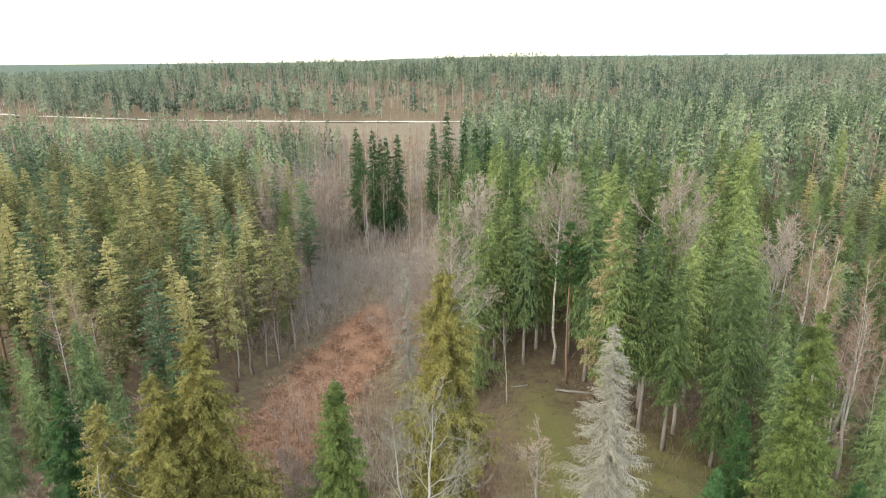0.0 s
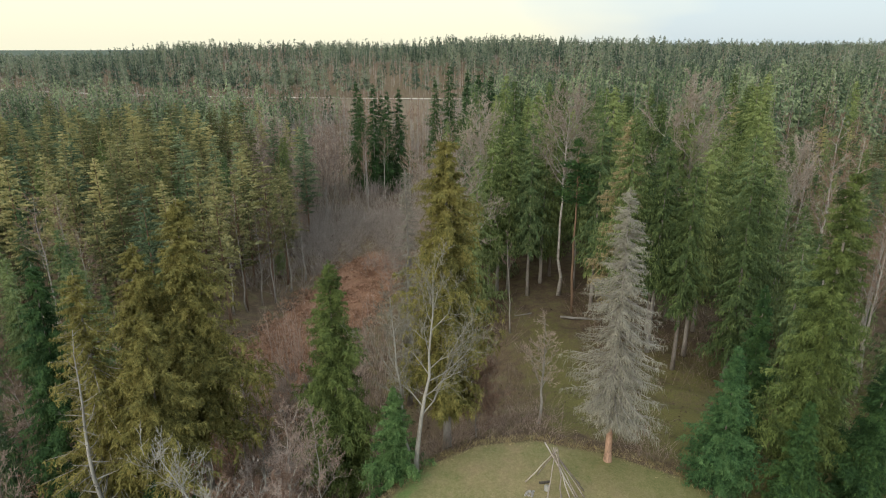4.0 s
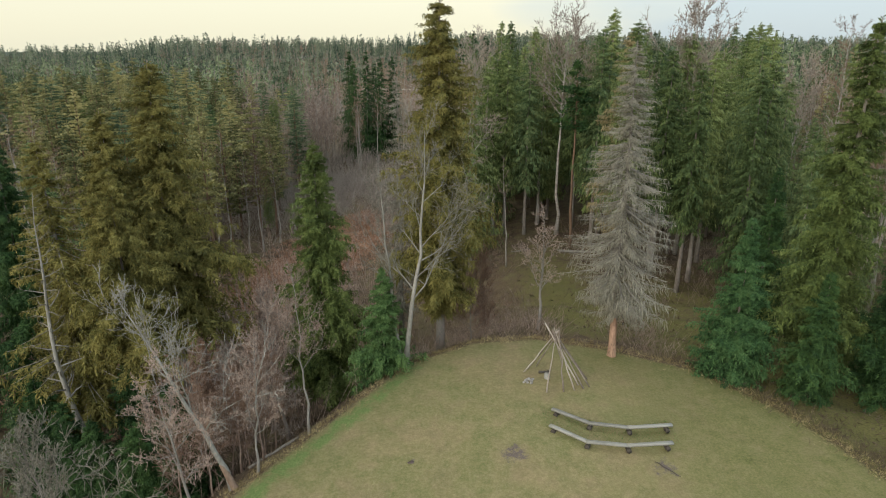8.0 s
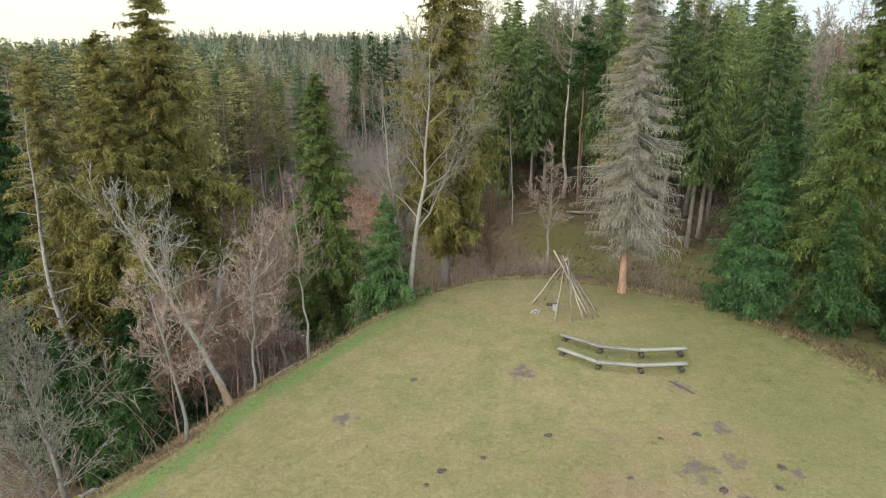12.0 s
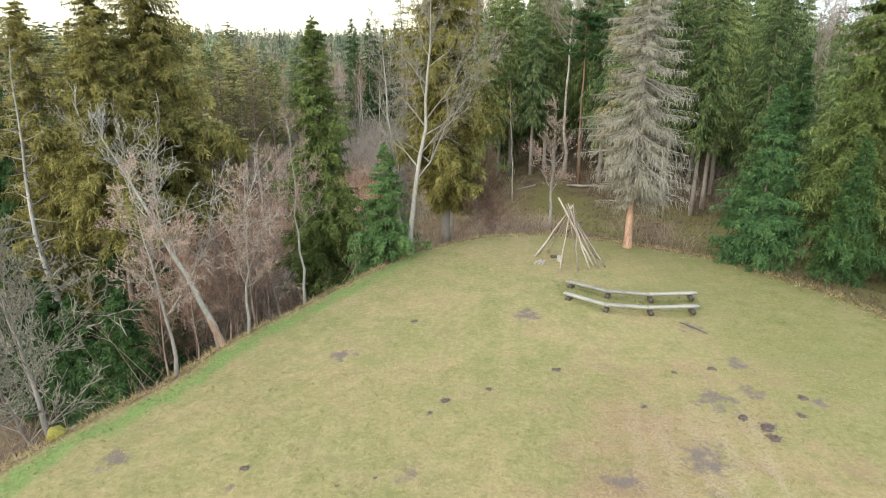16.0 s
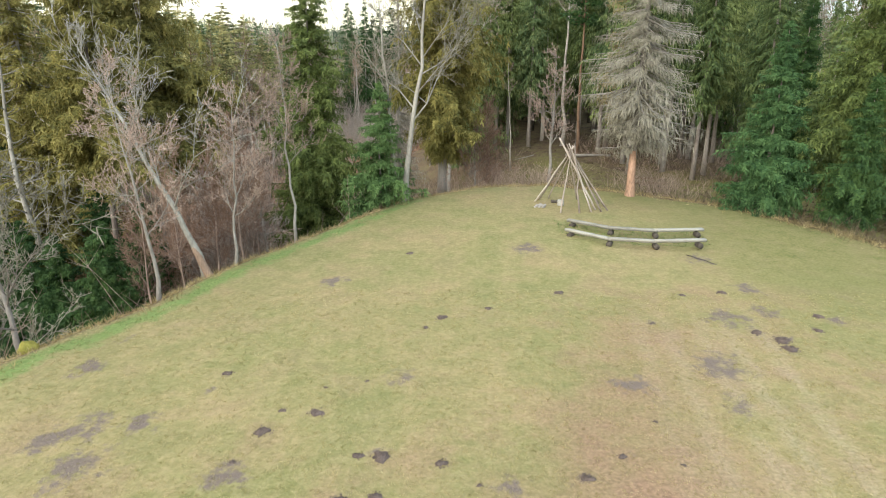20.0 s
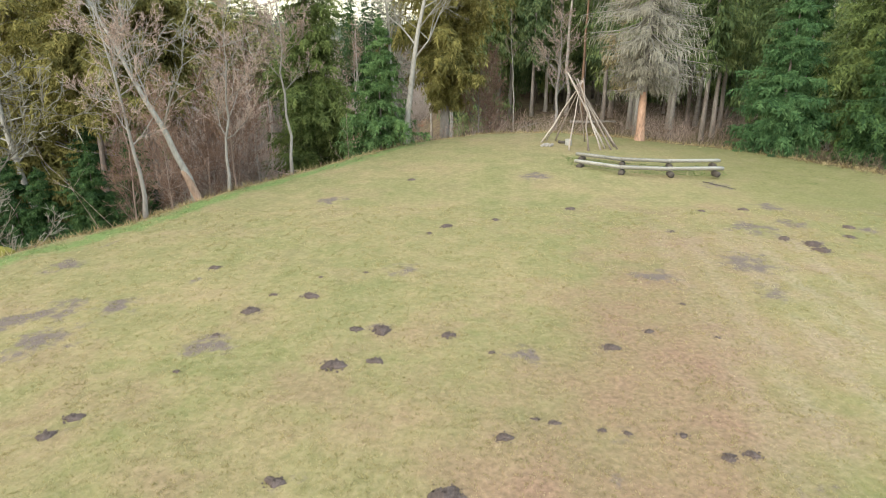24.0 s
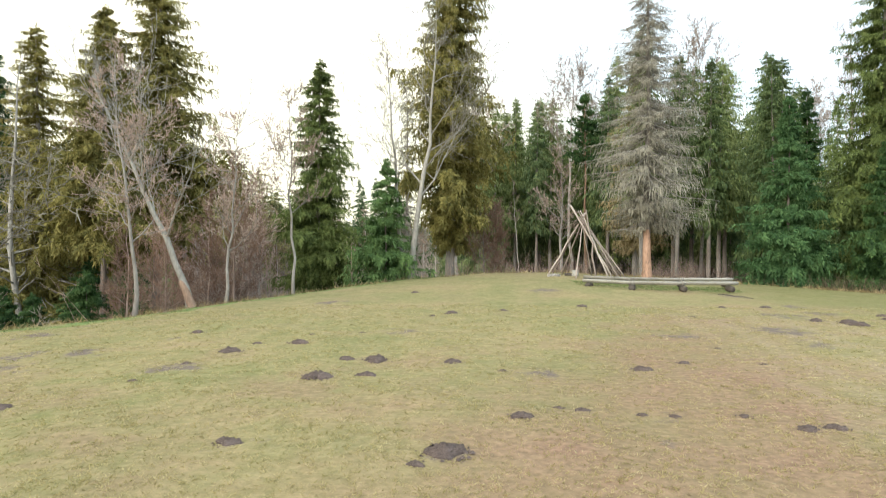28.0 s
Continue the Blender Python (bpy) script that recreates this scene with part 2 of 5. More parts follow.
def ground_material(name, blades=False):
    """Lawn, forest floor, rust-brown bracken and field, blended by masks of the sheet."""
    mat = bpy.data.materials.new(name)
    n, l = nodes_of(mat)
    out = n.new("ShaderNodeOutputMaterial")
    bsdf = n.new("ShaderNodeBsdfPrincipled")
    bsdf.inputs["Roughness"].default_value = 0.95
    bsdf.inputs["Specular IOR Level"].default_value = 0.15
    co = n.new("ShaderNodeTexCoord")

    def nz(scale, detail=5.0, rough=0.6):
        t = n.new("ShaderNodeTexNoise")
        t.inputs["Scale"].default_value = scale
        t.inputs["Detail"].default_value = detail
        t.inputs["Roughness"].default_value = rough
        l.new(co.outputs["Object"], t.inputs["Vector"])
        return t.outputs["Fac"]

    def ramp(fac, *stops):
        r = n.new("ShaderNodeValToRGB")
        e = r.color_ramp.elements
        e[0].position, e[0].color = stops[0][0], (*stops[0][1], 1)
        e[1].position, e[1].color = stops[-1][0], (*stops[-1][1], 1)
        for p, c in stops[1:-1]:
            e.new(p).color = (*c, 1)
        l.new(fac, r.inputs["Fac"])
        return r.outputs["Color"]

    def mix(fac, a, b, kind="MIX"):
        m = n.new("ShaderNodeMix")
        m.data_type = "RGBA"
        m.blend_type = kind
        if isinstance(fac, float):
            m.inputs[0].default_value = fac
        else:
            l.new(fac, m.inputs[0])
        for i, v in ((6, a), (7, b)):
            if isinstance(v, tuple):
                m.inputs[i].default_value = (*v, 1)
            else:
                l.new(v, m.inputs[i])
        return m.outputs[2]

    def attr(name):
        a = n.new("ShaderNodeAttribute")
        a.attribute_name = name
        return a.outputs["Fac"]

    def sharp(a, b, lo=0.42, hi=0.58):
        """A mask whose rim is broken up by noise."""
        m = n.new("ShaderNodeMath")
        m.operation = "MULTIPLY_ADD"
        m.inputs[1].default_value = 0.5
        l.new(b, m.inputs[0])
        l.new(a, m.inputs[2])
        r = n.new("ShaderNodeMapRange")
        r.inputs["From Min"].default_value = lo + 0.25
        r.inputs["From Max"].default_value = hi + 0.25
        l.new(m.outputs[0], r.inputs["Value"])
        return r.outputs["Result"]

    def broken(a, b, lo=0.35, hi=0.75, gain=2.4):
        """A mask torn into ragged flecks by strong noise."""
        off = n.new("ShaderNodeMath")
        off.operation = "SUBTRACT"
        off.inputs[1].default_value = 0.5
        l.new(b, off.inputs[0])
        m = n.new("ShaderNodeMath")
        m.operation = "MULTIPLY_ADD"
        m.inputs[1].default_value = gain
        l.new(off.outputs[0], m.inputs[0])
        l.new(a, m.inputs[2])
        r = n.new("ShaderNodeMapRange")
        r.inputs["From Min"].default_value = lo
        r.inputs["From Max"].default_value = hi
        l.new(m.outputs[0], r.inputs["Value"])
        edge = n.new("ShaderNodeMath")
        edge.operation = "MULTIPLY"
        edge.inputs[1].default_value = 5.0
        edge.use_clamp = True
        l.new(a, edge.inputs[0])
        both = n.new("ShaderNodeMath")
        both.operation = "MULTIPLY"
        l.new(r.outputs["Result"], both.inputs[0])
        l.new(edge.outputs[0], both.inputs[1])
        return both.outputs[0]

    ragged = nz(1.5, 9, 0.75)
    patch, blot, mid, fine, grain, tuft = nz(0.13, 5), nz(0.42, 6, 0.65), nz(1.1, 7, 0.65), nz(9, 6), nz(55, 4), nz(4.2, 4, 0.7)
    lawn = ramp(patch, (0.44, (0.124, 0.153, 0.042)), (0.50, (0.223, 0.191, 0.084)), (0.56, (0.327, 0.228, 0.131)))
    lawn = mix(0.55, lawn, ramp(blot, (0.40, (0.111, 0.134, 0.040)), (0.47, (0.189, 0.177, 0.070)), (0.53, (0.264, 0.215, 0.107)), (0.60, (0.259, 0.167, 0.114))))
    lawn = mix(0.36, lawn, ramp(mid, (0.39, (0.105, 0.120, 0.042)), (0.51, (0.218, 0.187, 0.083)), (0.62, (0.327, 0.250, 0.148))))
    lawn = mix(0.28, lawn, ramp(fine, (0.37, (0.111, 0.110, 0.044)), (0.51, (0.218, 0.187, 0.090)), (0.64, (0.348, 0.282, 0.177))))
    lawn = mix(0.20, lawn, ramp(grain, (0.35, (0.117, 0.109, 0.049)), (0.65, (0.327, 0.272, 0.168))))
    lawn = mix(0.17, lawn, ramp(tuft, (0.38, (0.087, 0.097, 0.036)), (0.50, (0.207, 0.184, 0.085)), (0.62, (0.387, 0.335, 0.177))))
    lawn = mix(broken(attr("rim"), mid, 0.35, 0.7, 1.6), lawn, ramp(fine, (0.3, (0.098, 0.144, 0.046)), (0.7, (0.190, 0.244, 0.088))))
    lawn = mix(broken(attr("right_dark"), mid, 0.2, 0.9, 1.6), lawn, ramp(fine, (0.3, (0.088, 0.096, 0.034)), (0.7, (0.180, 0.178, 0.066))))
    lawn = mix(broken(attr("track"), blot, 0.1, 1.1, 1.5), lawn, ramp(fine, (0.3, (0.206, 0.180, 0.112)), (0.7, (0.391, 0.330, 0.235))))
    lawn = mix(broken(attr("worn"), blot, 0.1, 1.35, 2.2), lawn, ramp(fine, (0.3, (0.150, 0.096, 0.066)), (0.7, (0.295, 0.190, 0.128))))
    lawn = mix(broken(attr("soil"), ragged, 0.32, 0.66, 3.0), lawn, ramp(grain, (0.3, (0.078, 0.060, 0.052)), (0.7, (0.200, 0.160, 0.142))))
    if blades:
        lawn = mix(0.55, lawn, ramp(attr("tone"), (0.0, (0.33, 0.31, 0.13)), (0.35, (0.46, 0.41, 0.20)), (0.75, (0.58, 0.50, 0.27)), (1.0, (0.70, 0.62, 0.38))))
        l.new(lawn, bsdf.inputs["Base Color"])
        tr = n.new("ShaderNodeBsdfTranslucent")
        l.new(lawn, tr.inputs["Color"])
        ms = n.new("ShaderNodeMixShader")
        ms.inputs["Fac"].default_value = 0.5
        l.new(bsdf.outputs["BSDF"], ms.inputs[1])
        l.new(tr.outputs["BSDF"], ms.inputs[2])
        l.new(ms.outputs["Shader"], out.inputs["Surface"])
        return mat
    floor_c = ramp(mid, (0.34, (0.054, 0.041, 0.030)), (0.5, (0.119, 0.088, 0.061)), (0.68, (0.223, 0.162, 0.112)))
    floor_c = mix(0.45, floor_c, ramp(fine, (0.36, (0.041, 0.031, 0.022)), (0.50, (0.108, 0.077, 0.052)), (0.66, (0.304, 0.213, 0.143))))
    floor_c = mix(0.35, floor_c, ramp(blot, (0.40, (0.061, 0.040, 0.029)), (0.50, (0.142, 0.093, 0.058)), (0.60, (0.176, 0.160, 0.068))))
    floor_c = mix(broken(attr("moss"), mid, 0.3, 0.9, 2.0), floor_c, ramp(fine, (0.3, (0.072, 0.068, 0.024)), (0.7, (0.175, 0.155, 0.060))))
    floor_c = mix(sharp(attr("rust"), mid), floor_c, ramp(fine, (0.3, (0.14, 0.075, 0.048)), (0.7, (0.32, 0.175, 0.11))))
    floor_c = mix(sharp(attr("field"), mid), floor_c, ramp(mid, (0.3, (0.12, 0.092, 0.066)), (0.7, (0.20, 0.158, 0.112))))
    floor_c = mix(attr("canopy"), floor_c, ramp(mid, (0.3, (0.050, 0.075, 0.060)), (0.7, (0.095, 0.120, 0.095))))
    col = mix(sharp(attr("lawn"), fine, 0.40, 0.60), floor_c, lawn)
    l.new(col, bsdf.inputs["Base Color"])
    bp = n.new("ShaderNodeBump")
    bp.inputs["Strength"].default_value = 0.7
    bp.inputs["Distance"].default_value = 0.05
    l.new(fine, bp.inputs["Height"])
    l.new(bp.outputs["Normal"], bsdf.inputs["Normal"])
    l.new(bsdf.outputs["BSDF"], out.inputs["Surface"])
    return mat


M_GROUND = ground_material("ground")
M_BLADE = ground_material("grass_blades", True)
M_ROAD = noisy("pale_gravel_road", (0.36, 0.32, 0.27), (0.48, 0.43, 0.37), (0.58, 0.53, 0.46), 0.05, 2, 0.95, 0.2)


# ---- mesh helpers ----
def mesh_of(name, verts, faces, mats, smooth=False, index=None):
    """A mesh from arrays; faces: an (n, 3) or (n, 4) array, or a list of such arrays."""
    groups = faces if isinstance(faces, list) else [faces]
    me = bpy.data.meshes.new(name)
    verts = np.ascontiguousarray(verts, np.float32)
    me.vertices.add(len(verts))
    me.vertices.foreach_set("co", verts.ravel())
    loops = np.concatenate([np.asarray(g, np.int32).ravel() for g in groups])
    sizes = np.concatenate([np.full(len(g), np.asarray(g).shape[1], np.int32) for g in groups])
    me.loops.add(len(loops))
    me.loops.foreach_set("vertex_index", loops)
    me.polygons.add(len(sizes))
    me.polygons.foreach_set("loop_start", np.concatenate([[0], np.cumsum(sizes)[:-1]]).astype(np.int32))
    for m in mats if isinstance(mats, (list, tuple)) else [mats]:
        me.materials.append(m)
    if index is not None:
        me.polygons.foreach_set("material_index", np.asarray(index, np.int32))
    if smooth:
        me.polygons.foreach_set("use_smooth", np.ones(len(sizes), bool))
    me.update(calc_edges=True)
    return me


def part(name, me, parent, label=""):
    ob = new(name, me)
    ob.parent = parent
    return tagged(ob, label)


def unit(v):
    return v / np.maximum(np.linalg.norm(v, axis=-1, keepdims=True), 1e-9)


def tubes(a, b, ra, rb, sides=4):
    """Tapered prisms from points a to b: vertices and quads."""
    a, b = np.asarray(a, float), np.asarray(b, float)
    d = unit(b - a)
    ref = np.where(np.abs(d[:, 2:3]) > 0.9, np.array([[1.0, 0, 0]]), np.array([[0, 0, 1.0]]))
    u = unit(np.cross(d, ref))
    v = np.cross(d, u)
    ang = np.arange(sides) * 2 * np.pi / sides
    ring = u[:, None] * np.cos(ang)[None, :, None] + v[:, None] * np.sin(ang)[None, :, None]
    va = a[:, None] + ring * np.asarray(ra)[:, None, None]
    vb = b[:, None] + ring * np.asarray(rb)[:, None, None]
    verts = np.concatenate([va, vb], 1).reshape(-1, 3)
    k = np.arange(sides)
    quad = np.stack([k, (k + 1) % sides, (k + 1) % sides + sides, k + sides], 1)
    faces = (quad[None] + (np.arange(len(a)) * 2 * sides)[:, None, None]).reshape(-1, 4)
    return verts, faces


def stem(points, radii, sides=10):
    """One smooth closed tube along a line of points."""
    pts = np.asarray(points, float)
    d = unit(np.gradient(pts, axis=0))
    ref = np.where(np.abs(d[:, 2:3]) > 0.9, np.array([[1.0, 0, 0]]), np.array([[0, 0, 1.0]]))
    u = unit(np.cross(d, ref))
    v = np.cross(d, u)
    ang = np.arange(sides) * 2 * np.pi / sides
    ring = u[:, None] * np.cos(ang)[None, :, None] + v[:, None] * np.sin(ang)[None, :, None]
    verts = (pts[:, None] + ring * np.asarray(radii, float)[:, None, None]).reshape(-1, 3)
    k = np.arange(sides)
    quad = np.stack([k, (k + 1) % sides, (k + 1) % sides + sides, k + sides], 1)
    faces = (quad[None] + (np.arange(len(pts) - 1) * sides)[:, None, None]).reshape(-1, 4)
    n = len(verts)
    verts = np.concatenate([verts, pts[:1], pts[-1:]])
    caps = np.concatenate([np.stack([np.roll(k, -1), k, np.full(sides, n)], 1),
                           np.stack([k, np.roll(k, -1), np.full(sides, n + 1)], 1) + np.array([1, 1, 0]) * (len(pts) - 1) * sides])
    return verts, [faces, caps]


def fans(p, d, length, width, rng, k=3):
    """Needle twigs: k slim triangles that spread from each p about d."""
    n = len(p)
    d = unit(d)
    side = unit(np.cross(d, rng.normal(size=(n, 3))))
    nor = np.cross(side, d)
    L = np.asarray(length)[:, None]
    W = np.asarray(width)[:, None]
    tris = []
    for j in range(k):
        a = ((j - (k - 1) / 2) * 0.5 + rng.normal(0, 0.13, n))[:, None]
        e = d * np.cos(a) + side * np.sin(a) + nor * rng.normal(0, 0.16, (n, 1))
        w = unit(np.cross(e, nor + side * rng.normal(0, 0.5, (n, 1)))) * W
        q = p + e * L * (0.10 * j)
        tris.append(np.stack([q - w, q + w, q + e * L * rng.uniform(0.65, 1.05, (n, 1))], 1))
    return np.stack(tris, 1).reshape(-1, 3), np.arange(n * k * 3).reshape(-1, 3)


def ribbons(a, b, w, rng):
    """Slim flat twigs from a to b."""
    side = unit(np.cross(b - a, rng.normal(size=a.shape))) * np.asarray(w)[:, None]
    v = np.stack([a - side, a + side, b + side * 0.3, b - side * 0.3], 1).reshape(-1, 3)
    return v, np.arange(len(v)).reshape(-1, 4)


# ---- trees ----
def fronds(p, d, nrm, length, width, rng, fine):
    """Needle shoots facing nrm: a bent kite at each p along d, or a feather of five leaflets where fine."""
    d = unit(d)
    side = unit(np.cross(d, nrm))
    up = np.cross(side, d)
    L, W = np.asarray(length)[:, None], np.asarray(width)[:, None]
    if not fine:
        mid = p + d * L * 0.42 - up * W * 0.18
        verts = np.stack([p, mid + side * W * 0.5, p + d * L - up * W * 0.1, mid - side * W * 0.5], 1).reshape(-1, 3)
        return verts, np.arange(len(p) * 4).reshape(-1, 4)
    n, tris = len(p), []
    for j in range(5):
        g = (0.0 if j == 4 else 1.0 if j % 2 else -1.0) * rng.uniform(0.5, 1.0, (n, 1))
        e = d * np.cos(g) + side * np.sin(g) + rng.normal(0, 0.16, (n, 3))
        q = p + d * L * (0.17 * j)
        w = unit(np.cross(e, up + rng.normal(0, 0.5, (n, 3)))) * W * 0.34
        tris.append(np.stack([q - w, q + w, q + e * L * 0.44 * rng.uniform(0.7, 1.25, (n, 1))], 1))
    return np.stack(tris, 1).reshape(-1, 3), np.arange(n * 15).reshape(-1, 3)


def spruce_meshes(seed, h, base, rmax, mat, whorl=0.50, boughs=7, steps=10, droop=0.55, power=0.85, bark=None, trunk_r=None, lean=0.0, dead=False, ragged=0.25, hang=1.0, sticks=False, jitter=0.75, blade=1.0, gaps=0.10, fine=False, rise=0.0, foot=0.55):
    """A spruce: tapered trunk and whorled boughs, each a flat frond of side shoots with twigs hanging below."""
    rng = np.random.default_rng(seed)
    tr = trunk_r or h * 0.0105
    zs = np.linspace(0, h, 12)
    wob = np.cumsum(rng.normal(0, 0.035, (12, 2)), 0)
    pts = np.column_stack([wob[:, 0] + lean * zs, wob[:, 1], zs])
    rad = tr * (1 - zs / h * 0.93) * (1 + 0.25 * np.exp(-zs / 0.5))
    pts[0, 2] = -0.6
    tv, tf = stem(pts, rad, 9)
    trunk = mesh_of("trunk", tv, tf, bark or M_BARK, True)
    nw = int((h - base) / whorl)
    u = np.repeat((np.arange(nw) + rng.uniform(-0.35, 0.35, nw)) / nw, boughs)
    az = (np.arange(nw * boughs) % boughs) * 2 * np.pi / boughs + np.repeat(rng.uniform(0, 6.28, nw), boughs) + rng.normal(0, 0.28, nw * boughs)
    u = np.clip(u + rng.normal(0, jitter * whorl / (h - base), len(u)), 0, 0.985)
    big = 1 + 0.18 * np.sin(az * 2 + rng.uniform(0, 6)) + 0.20 * np.sin(u * 19 + az + rng.uniform(0, 6))
    L = rmax * (1 - u) ** power * np.minimum(1, foot + u * 2.6) * rng.uniform(1 - 2 * ragged, 1 + ragged, len(u)) * big + 0.16
    keep = rng.random(len(u)) > gaps
    u, az, L = u[keep], az[keep], L[keep]
    nb = len(u)
    z0 = base + u * (h - base)
    s = np.clip(np.linspace(0.14, 1.0, steps)[None] + rng.uniform(-0.04, 0.04, (nb, steps)), 0.08, 1)
    dr = (droop * (1.2 - 0.95 * u) * rng.uniform(0.7, 1.3, nb))[:, None]
    dz = L[:, None] * (-dr * s * 1.15 + 0.55 * dr * s ** 2.4)
    slope = -dr * 1.15 + 1.32 * dr * s ** 1.4
    out = np.stack([np.cos(az), np.sin(az), 0 * az], -1)
    tan = np.stack([-np.sin(az), np.cos(az), 0 * az], -1)
    axis = np.stack([np.interp(z0, zs, pts[:, 0]), np.interp(z0, zs, pts[:, 1]), z0], -1)
    up = np.array([0, 0, 1.0])
    spine = axis[:, None] + out[:, None] * (L[:, None] * s)[..., None] + up * dz[..., None]
    along = out[:, None] + up * slope[..., None]
    P, D, N, LN, W = [], [], [], [], []
    grid = (nb, steps)
    for sgn in (-1.0, 1.0, 0.0):
        g = rng.uniform(0.45, 1.25, grid) * sgn if sgn else rng.normal(0, 0.35, grid)
        d = along * np.cos(g)[..., None] + tan[:, None] * np.sin(g)[..., None]
        d[..., 2] += rise - rng.uniform(-0.10, 0.95, grid) * (0.25 + droop)
        d = unit(d)
        ln = (0.15 + 0.22 * L[:, None] * (1.08 - s) ** 0.7 * np.minimum(1, 0.45 + 2.5 * s)) * rng.uniform(0.55, 1.35, grid)
        n = up + out[:, None] * 0.35 + rng.normal(0, 0.55 + rise, grid + (3,))
        P.append(spine), D.append(d), N.append(n), LN.append(ln), W.append((0.04 + 0.17 * ln) * rng.uniform(0.7, 1.3, grid))
        if sgn:
            k = rng.uniform(0.25, 0.95, grid)
            q = spine + d * (ln * k)[..., None]
            e = -up + along * 0.22 + rng.normal(0, 0.22, grid + (3,))
            hl = hang * (0.20 + 0.14 * L[:, None]) * (1.15 - 0.7 * u)[:, None] * rng.uniform(0.5, 1.4, grid)
            P.append(q), D.append(e), N.append(out[:, None] + rng.normal(0, 0.5, grid + (3,))), LN.append(hl), W.append(0.035 + 0.17 * hl)
    P, D, N = (np.concatenate([x.reshape(-1, 3) for x in X]) for X in (P, D, N))
    LN, W = np.concatenate([x.ravel() for x in LN]), np.concatenate([x.ravel() for x in W])
    W = W * blade * (0.34 if dead else 1.0)
    P = P + rng.normal(0, 0.03, P.shape)
    tn = 40
    tz = h - rng.uniform(0, 1, tn) ** 1.3 * 0.09 * h
    ta = rng.uniform(0, 2 * np.pi, tn)
    P = np.concatenate([P, np.column_stack([np.full(tn, pts[-1, 0]), np.full(tn, pts[-1, 1]), tz])])
    D = np.concatenate([D, np.column_stack([np.cos(ta), np.sin(ta), rng.uniform(0.2, 1.2, tn)])])
    N = np.concatenate([N, rng.normal(size=(tn, 3))])
    LN, W = np.concatenate([LN, 0.25 + 0.26 * (h - tz)]), np.concatenate([W, np.full(tn, 0.03 if dead else 0.10)])
    cv, cf = fronds(P, D, N, LN, W, rng, fine)
    if dead or sticks:
        e1 = axis + out * L[:, None] * 0.5 + up * (L * (-dr[:, 0] * 0.575 + 0.55 * dr[:, 0] * 0.19))[:, None]
        e2 = axis + out * L[:, None] + up * (L * (-dr[:, 0] * 1.15 + 0.55 * dr[:, 0]))[:, None]
        rr = 0.012 + 0.011 * L
        v1, f1 = tubes(axis, e1, rr, rr * 0.65, 3)
        v2, f2 = tubes(e1, e2, rr * 0.65, rr * 0.2, 3)
        index = np.concatenate([np.zeros(len(cf)), np.ones(len(f1) + len(f2))])
        cf = [cf, np.concatenate([f1 + len(cv), f2 + len(cv) + len(v1)])]
        cv = np.concatenate([cv, v1, v2])
        crown = mesh_of("crown", cv, cf, [mat, bark or M_BARK], index=index)
    else:
        crown = mesh_of("crown", cv, cf, mat)
    return trunk, crown


def pine_meshes(seed, h, base, rmax, mat, clumps=46, needles=30, bark=None, size=1.0):
    """A Scots pine: bare trunk, up-curved limbs and clumps of needles in uneven layers."""
    rng = np.random.default_rng(seed)
    zs = np.linspace(0, h, 10)
    wob = np.cumsum(rng.normal(0, 0.09, (10, 2)), 0)
    pts = np.column_stack([wob, zs])
    pts[0, 2] = -0.6
    tv, tf = stem(pts, h * 0.0095 * (1 - zs / h * 0.85), 8)
    trunk = mesh_of("trunk", tv, tf, bark or M_PINEBARK, True)
    u = np.sort(rng.random(clumps)) ** 0.85
    az = np.arange(clumps) * 2.4 + rng.normal(0, 0.4, clumps)
    L = rmax * (np.sin(np.pi * np.clip(0.22 + 0.80 * u, 0, 1)) ** 0.8) * rng.uniform(0.35, 1.1, clumps) * (1 - 0.35 * u)
    z0 = base + u * (h - base)
    c0 = np.column_stack([np.interp(z0, zs, pts[:, 0]), np.interp(z0, zs, pts[:, 1]), z0])
    out = np.stack([np.cos(az), np.sin(az), 0 * az], -1)
    c1 = c0 + out * L[:, None] + np.array([0, 0, 1.0]) * (L * rng.uniform(-0.15, 0.30, clumps))[:, None]
    k = rng.random((clumps, needles))
    spread = np.array([0.62, 0.62, 0.17]) * (0.45 + 0.30 * L[:, None, None])
    P = c0[:, None] + (c1 - c0)[:, None] * (0.35 + 0.75 * k)[..., None] + rng.normal(size=(clumps, needles, 3)) * spread * 0.8
    D = rng.normal(size=(clumps, needles, 3)) * np.array([1, 1, 0.6]) + out[:, None] * 0.7 + np.array([0, 0, 0.45])
    P, D = P.reshape(-1, 3), D.reshape(-1, 3)
    ln = rng.uniform(0.35, 0.75, len(P)) * size
    cv, cf = fans(P, D, ln, ln * rng.uniform(0.10, 0.17, len(P)), rng, 2)
    bv, bf = tubes(c0, c1, 0.03 + 0.012 * L, np.full(clumps, 0.012), 3)
    index = np.concatenate([np.zeros(len(cf)), np.ones(len(bf))])
    crown = mesh_of("crown", np.concatenate([cv, bv]), [cf, bf + len(cv)], [mat, bark or M_PINEBARK], index=index)
    return trunk, crown


